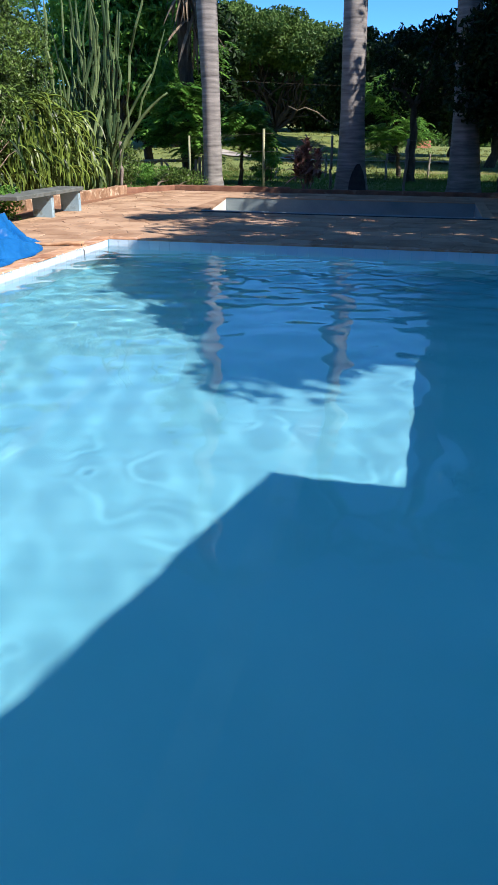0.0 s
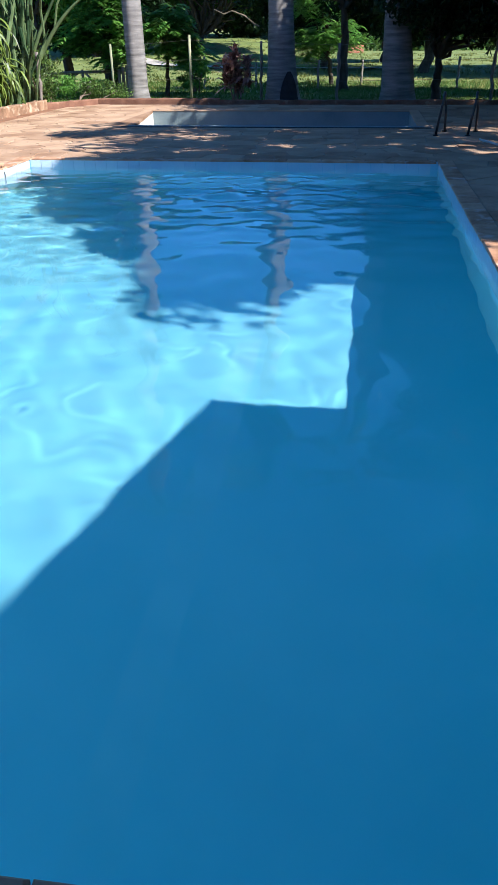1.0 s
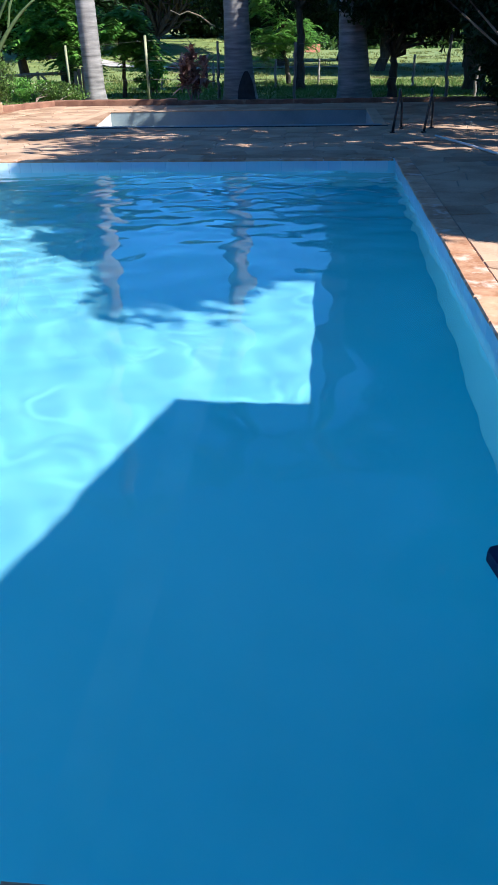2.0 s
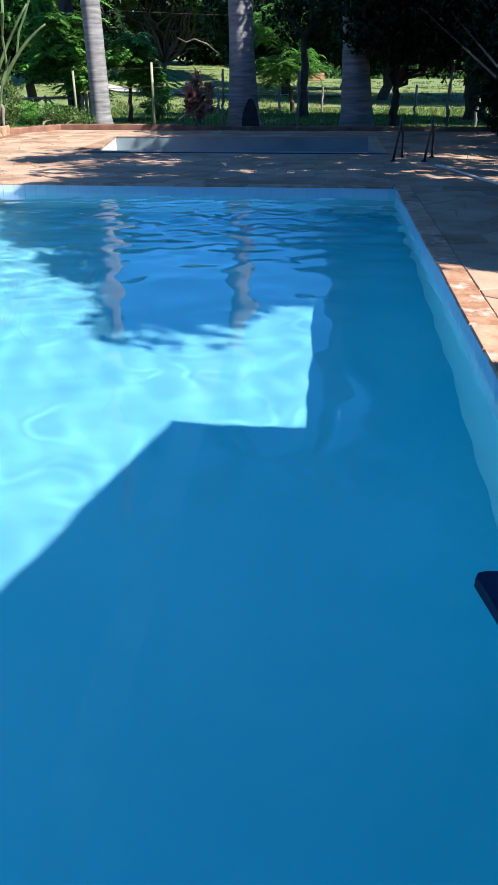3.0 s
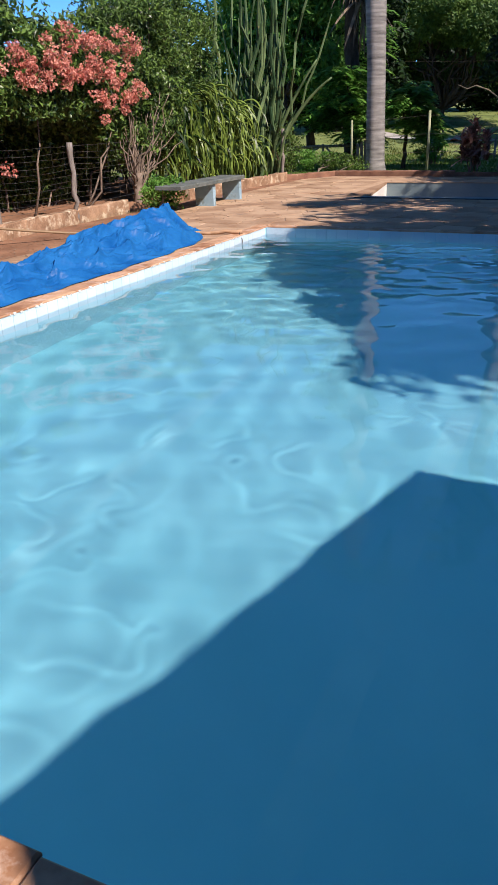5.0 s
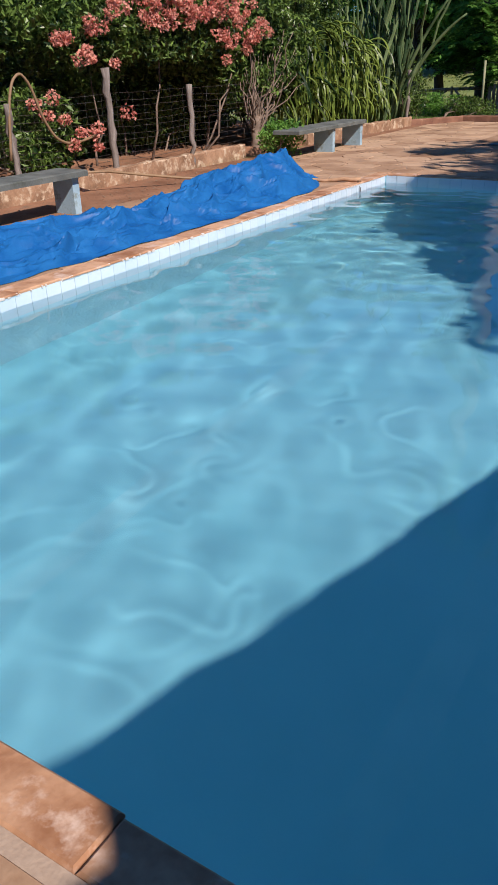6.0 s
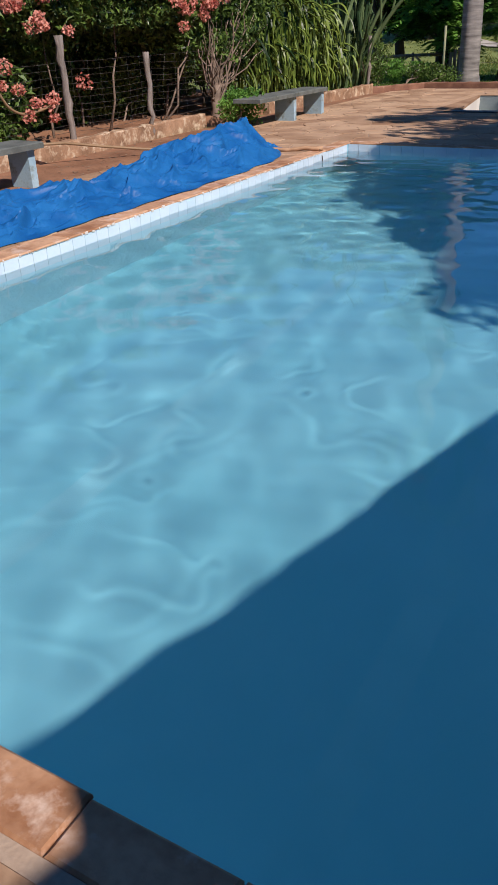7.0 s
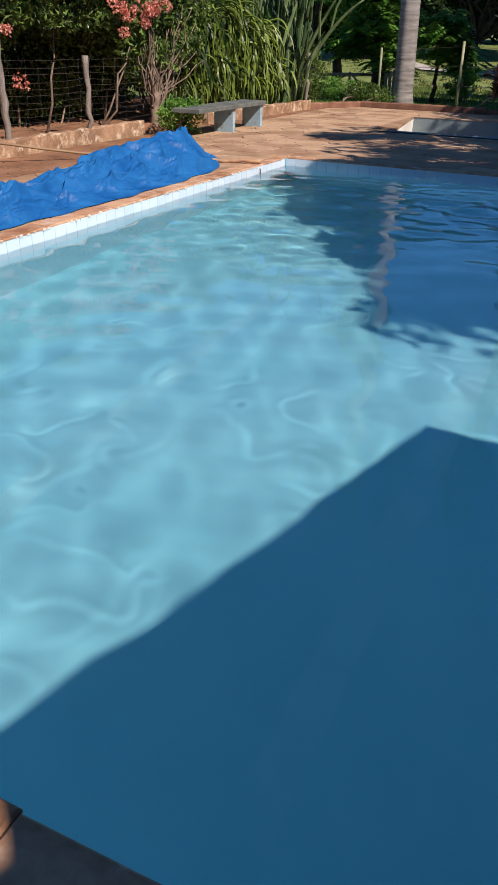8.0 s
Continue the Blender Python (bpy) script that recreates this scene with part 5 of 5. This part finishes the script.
def tarpaulin():
    """A heap beside the coping, draped with many straight tapering creases."""
    rng = np.random.default_rng(17)
    ya, yb = 1.6, 9.12
    nu, nv = 560, 120

    def pool_edge(y):
        return np.interp(y, (1.6, 3.2, 3.8, 4.7, 5.7, 7.0, 8.0, 8.6, 9.12), (-0.32, -0.24, -0.21, -0.19, -0.16, -0.16, -0.22, -0.38, -0.70)) - 0.04 * np.sin(y * 3.1) ** 2 - 0.015 * np.sin(y * 11)

    def back_edge(y):
        return np.interp(y, (1.6, 3.2, 4.2, 4.8, 6.3, 7.5, 8.6, 9.12), (-1.6, -1.6, -1.55, -1.45, -1.35, -1.4, -1.5, -1.3)) + 0.03 * np.sin(y * 4.7)

    uu, vv = np.meshgrid(np.linspace(0, 1, nu), np.linspace(0, 1, nv), indexing="ij")
    Y = ya + (yb - ya) * uu
    X = pool_edge(Y) + (back_edge(Y) - pool_edge(Y)) * vv
    top = np.interp(Y, (1.6, 3.0, 3.9, 4.7, 5.0, 5.2, 5.5, 5.9, 6.5, 6.9, 7.5, 8.0, 8.4, 8.62, 8.84, 8.95, 9.12),
                    (0.03, 0.11, 0.15, 0.15, 0.25, 0.13, 0.10, 0.21, 0.20, 0.24, 0.28, 0.34, 0.40, 0.44, 0.42, 0.20, 0.02))
    crest = 0.64 + 0.10 * np.sin(Y * 1.9 + 1.0)
    Z = top * np.where(vv < crest, np.clip(vv / crest, 0, 1) ** (1.35 + 0.9 * np.clip((Y - 7.8) / 0.8, 0, 1)), np.clip((1 - vv) / (1 - crest), 0, 1) ** 0.75)
    for _ in range(24):                     # broad swells and hollows under the sheet
        cx, cy, a, b = rng.uniform(-1.3, -0.3), rng.uniform(ya, yb), rng.uniform(0.16, 0.3), rng.uniform(0.2, 0.5)
        Z += rng.uniform(-0.035, 0.05) * np.exp(-((X - cx) / a) ** 2 - ((Y - cy) / b) ** 2)

    def crease(cx, cy, ang, length, width, height, bend):
        dx, dy = X - cx, Y - cy
        along, across = dx * math.sin(ang) + dy * math.cos(ang), dx * math.cos(ang) - dy * math.sin(ang)
        t = along / length
        across = across - bend * length * t * t
        taper = np.clip(1 - np.abs(t) ** 2, 0, 1)
        w = width * (0.4 + 0.6 * taper)
        side = np.where(across > 0, np.clip(1 - across / (w * 0.55), 0, 1), np.clip(1 + across / (w * 1.6), 0, 1))
        return height * taper * side ** 1.35

    for _ in range(100):
        Z += crease(rng.uniform(-1.35, -0.25), rng.uniform(ya, yb - 0.2), rng.choice((rng.normal(0.35, 0.25), rng.normal(-0.55, 0.3), rng.normal(0.0, 0.12))),
                    rng.uniform(0.3, 0.95), rng.uniform(0.06, 0.14), rng.choice((1, 1, -0.9)) * rng.uniform(0.025, 0.07), rng.normal(0, 0.10))
    for _ in range(280):
        Z += crease(rng.uniform(-1.4, -0.2), yb - 0.1 - (yb - ya) * rng.uniform(0, 1) ** 1.2, rng.normal(0, 0.5), rng.uniform(0.14, 0.5), rng.uniform(0.02, 0.036),
                    rng.choice((1, -0.9)) * rng.uniform(0.006, 0.017), rng.normal(0, 0.15))
    for _ in range(110):                    # narrow crests on the folds
        Z += crease(rng.uniform(-1.3, -0.25), rng.uniform(ya + 0.2, yb - 0.2), rng.choice((rng.normal(0.3, 0.3), rng.normal(-0.5, 0.35))),
                    rng.uniform(0.15, 0.6), rng.uniform(0.028, 0.05), rng.uniform(0.010, 0.024), rng.normal(0, 0.12))
    for _ in range(70):                     # bunched end
        Z += crease(rng.uniform(-1.2, -0.5), rng.uniform(8.1, 9.05), rng.normal(0.4, 0.5), rng.uniform(0.12, 0.4), rng.uniform(0.03, 0.08), rng.choice((1, 1, -1)) * rng.uniform(0.008, 0.026), rng.normal(0, 0.2))
    for _ in range(70):                     # long folds along the front
        Z += crease(rng.uniform(-0.85, -0.25), rng.uniform(ya, 8.6), rng.normal(0.08, 0.2), rng.uniform(0.3, 0.9), rng.uniform(0.05, 0.09), rng.uniform(0.018, 0.042), rng.normal(0, 0.08))
    edge = np.clip(np.minimum(vv, 1 - vv) / 0.06, 0, 1) * np.clip(np.minimum(uu, 1 - uu) / 0.012, 0, 1)
    cap = top * 1.15 + 0.045
    Z = np.where(Z > cap, cap + 0.25 * (Z - cap), Z)
    Z = 0.007 + np.maximum(Z, 0.004) * edge ** 0.7
    X = X + 0.3 * (np.minimum(Z, 0.25) - 0.1) * np.sin(Y * 9 + X * 5) * edge      # folds lean a little
    P = np.stack([X, Y, Z], -1)
    P[1:-1, 1:-1] = 0.88 * P[1:-1, 1:-1] + 0.03 * (P[:-2, 1:-1] + P[2:, 1:-1] + P[1:-1, :-2] + P[1:-1, 2:])
    ob = solid("tarpaulin", Shape().grid(P), M_TARP, "crumpled heap of bright blue plastic tarpaulin beside the pool", "tarpaulin", smooth=True)
    ob.data.set_sharp_from_angle(angle=radians(30))
    return ob


tarpaulin()
solid("stick", Shape().tube(bent((-0.78, 8.66, 0.028), (-0.02, 9.0, 0.032), np.random.default_rng(6), 8, 0.02), np.linspace(0.022, 0.03, 8), 7), M_STICK, "dry brown stick lying across the coping", "stick", smooth=True)
hose = Shape().tube([(-2.95, 6.55, 0.16), (-2.85, 6.8, 0.27), (-2.75, 7.1, 0.25), (-2.5, 7.5, 0.17), (-2.2, 8.0, 0.08), (-1.7, 8.4, 0.035), (-1.2, 8.6, 0.03)], 0.017, 8)
solid("garden_hose", hose, M_HOSE, "ochre garden hose lying over the curb towards the tarpaulin", "hose", smooth=True)
_c = np.array([(-3.12, 5.85, 0.5), (-3.11, 5.93, 1.1), (-3.1, 6.02, 1.36), (-3.1, 6.16, 1.45), (-3.1, 6.30, 1.3), (-3.1, 6.42, 0.95), (-3.1, 6.58, 0.7), (-3.1, 6.8, 0.6), (-3.1, 7.1, 0.62), (-3.1, 7.42, 0.68)])
_c = np.stack([np.interp(np.linspace(0, 9, 46), np.arange(10), _c[:, k]) for k in range(3)], -1)
for _ in range(4):
    _c[1:-1] = (_c[:-2] + _c[1:-1] * 2 + _c[2:]) / 4
solid("garden_hose", Shape().tube(_c, 0.017, 8), M_HOSE, "ochre hose looped over the wire fence", "hose", smooth=True)

_r = np.random.default_rng(151)
_lip = Shape()
_y = 0.05
while _y < 9.7:
    ln = _r.choice((_r.uniform(0.005, 0.015), _r.uniform(0.012, 0.045)))
    if _r.uniform() < 0.42:
        w, z = _r.uniform(0.003, 0.010), _r.uniform(-0.016, -0.006)
        _lip.bevel_box(-0.004 - _r.uniform(0, 0.025), 0.004 + w * 0.5, _y, _y + ln, -0.024, z + 0.006, 0.003)
    _y += ln + _r.uniform(0.0, 0.03)
part("mortar_lip", _lip, material("crumbling_white_mortar", (0.55, 0.50, 0.44), (0.78, 0.74, 0.68), 8, 0.95, 0.6, 90), pavement, "crumbling white mortar along the coping edge")
part("twig", Shape().tube(bent((-0.03, 8.93, 0.03), (0.022, 8.9, -0.12), np.random.default_rng(8), 6, 0.1), 0.006, 5), M_BARK, bpy.data.objects["stick"], "thin dark twig hanging over the edge")

ladder = thing("pool_ladder", "dark steel pool ladder handrails standing on the terrace", "ladder", (6.0, 13.1, 0))
for x in (5.71, 6.22):
    a = np.linspace(0, math.pi, 12)
    arc = [(x + 0.10 + 0.02 * math.cos(math.pi - t), 13.0 + 0.14 * math.cos(math.pi - t), 0.54 + 0.10 * math.sin(t)) for t in a]
    p = [(x, 12.85, 0.0), (x + 0.04, 12.85, 0.3)] + arc + [(x + 0.16, 13.2, 0.4), (x + 0.2, 13.5, 0.0)]
    part("rail", Shape().tube(p, 0.021, 8), M_STEEL, ladder, smooth=True)
    for q in ((x, 12.85), (x + 0.2, 13.5)):
        part("foot", Shape().tube([(*q, 0.0), (*q, 0.02)], 0.045, 12), M_STEEL, ladder)
solid("pipe", Shape().tube([(6.33, 12.2, 0.02), (6.6, 11.2, 0.022), (6.85, 10.2, 0.02), (7.2, 8.9, 0.02)], 0.018, 8), M_PVC, "thin white plastic pipe lying on the terrace", "pipe", smooth=True)
board = Shape()
_o = [(5.085, 1.095), (5.095, 1.12), (5.125, 1.132), (6.1, 1.16), (6.13, 0.62), (5.24, 0.55), (5.19, 0.58)]
board.prism(_o[::-1], 0.008, 0.045, 0.008)
solid("float_mat", board, M_NAVY, "dark navy foam float mat overhanging the coping", "float")
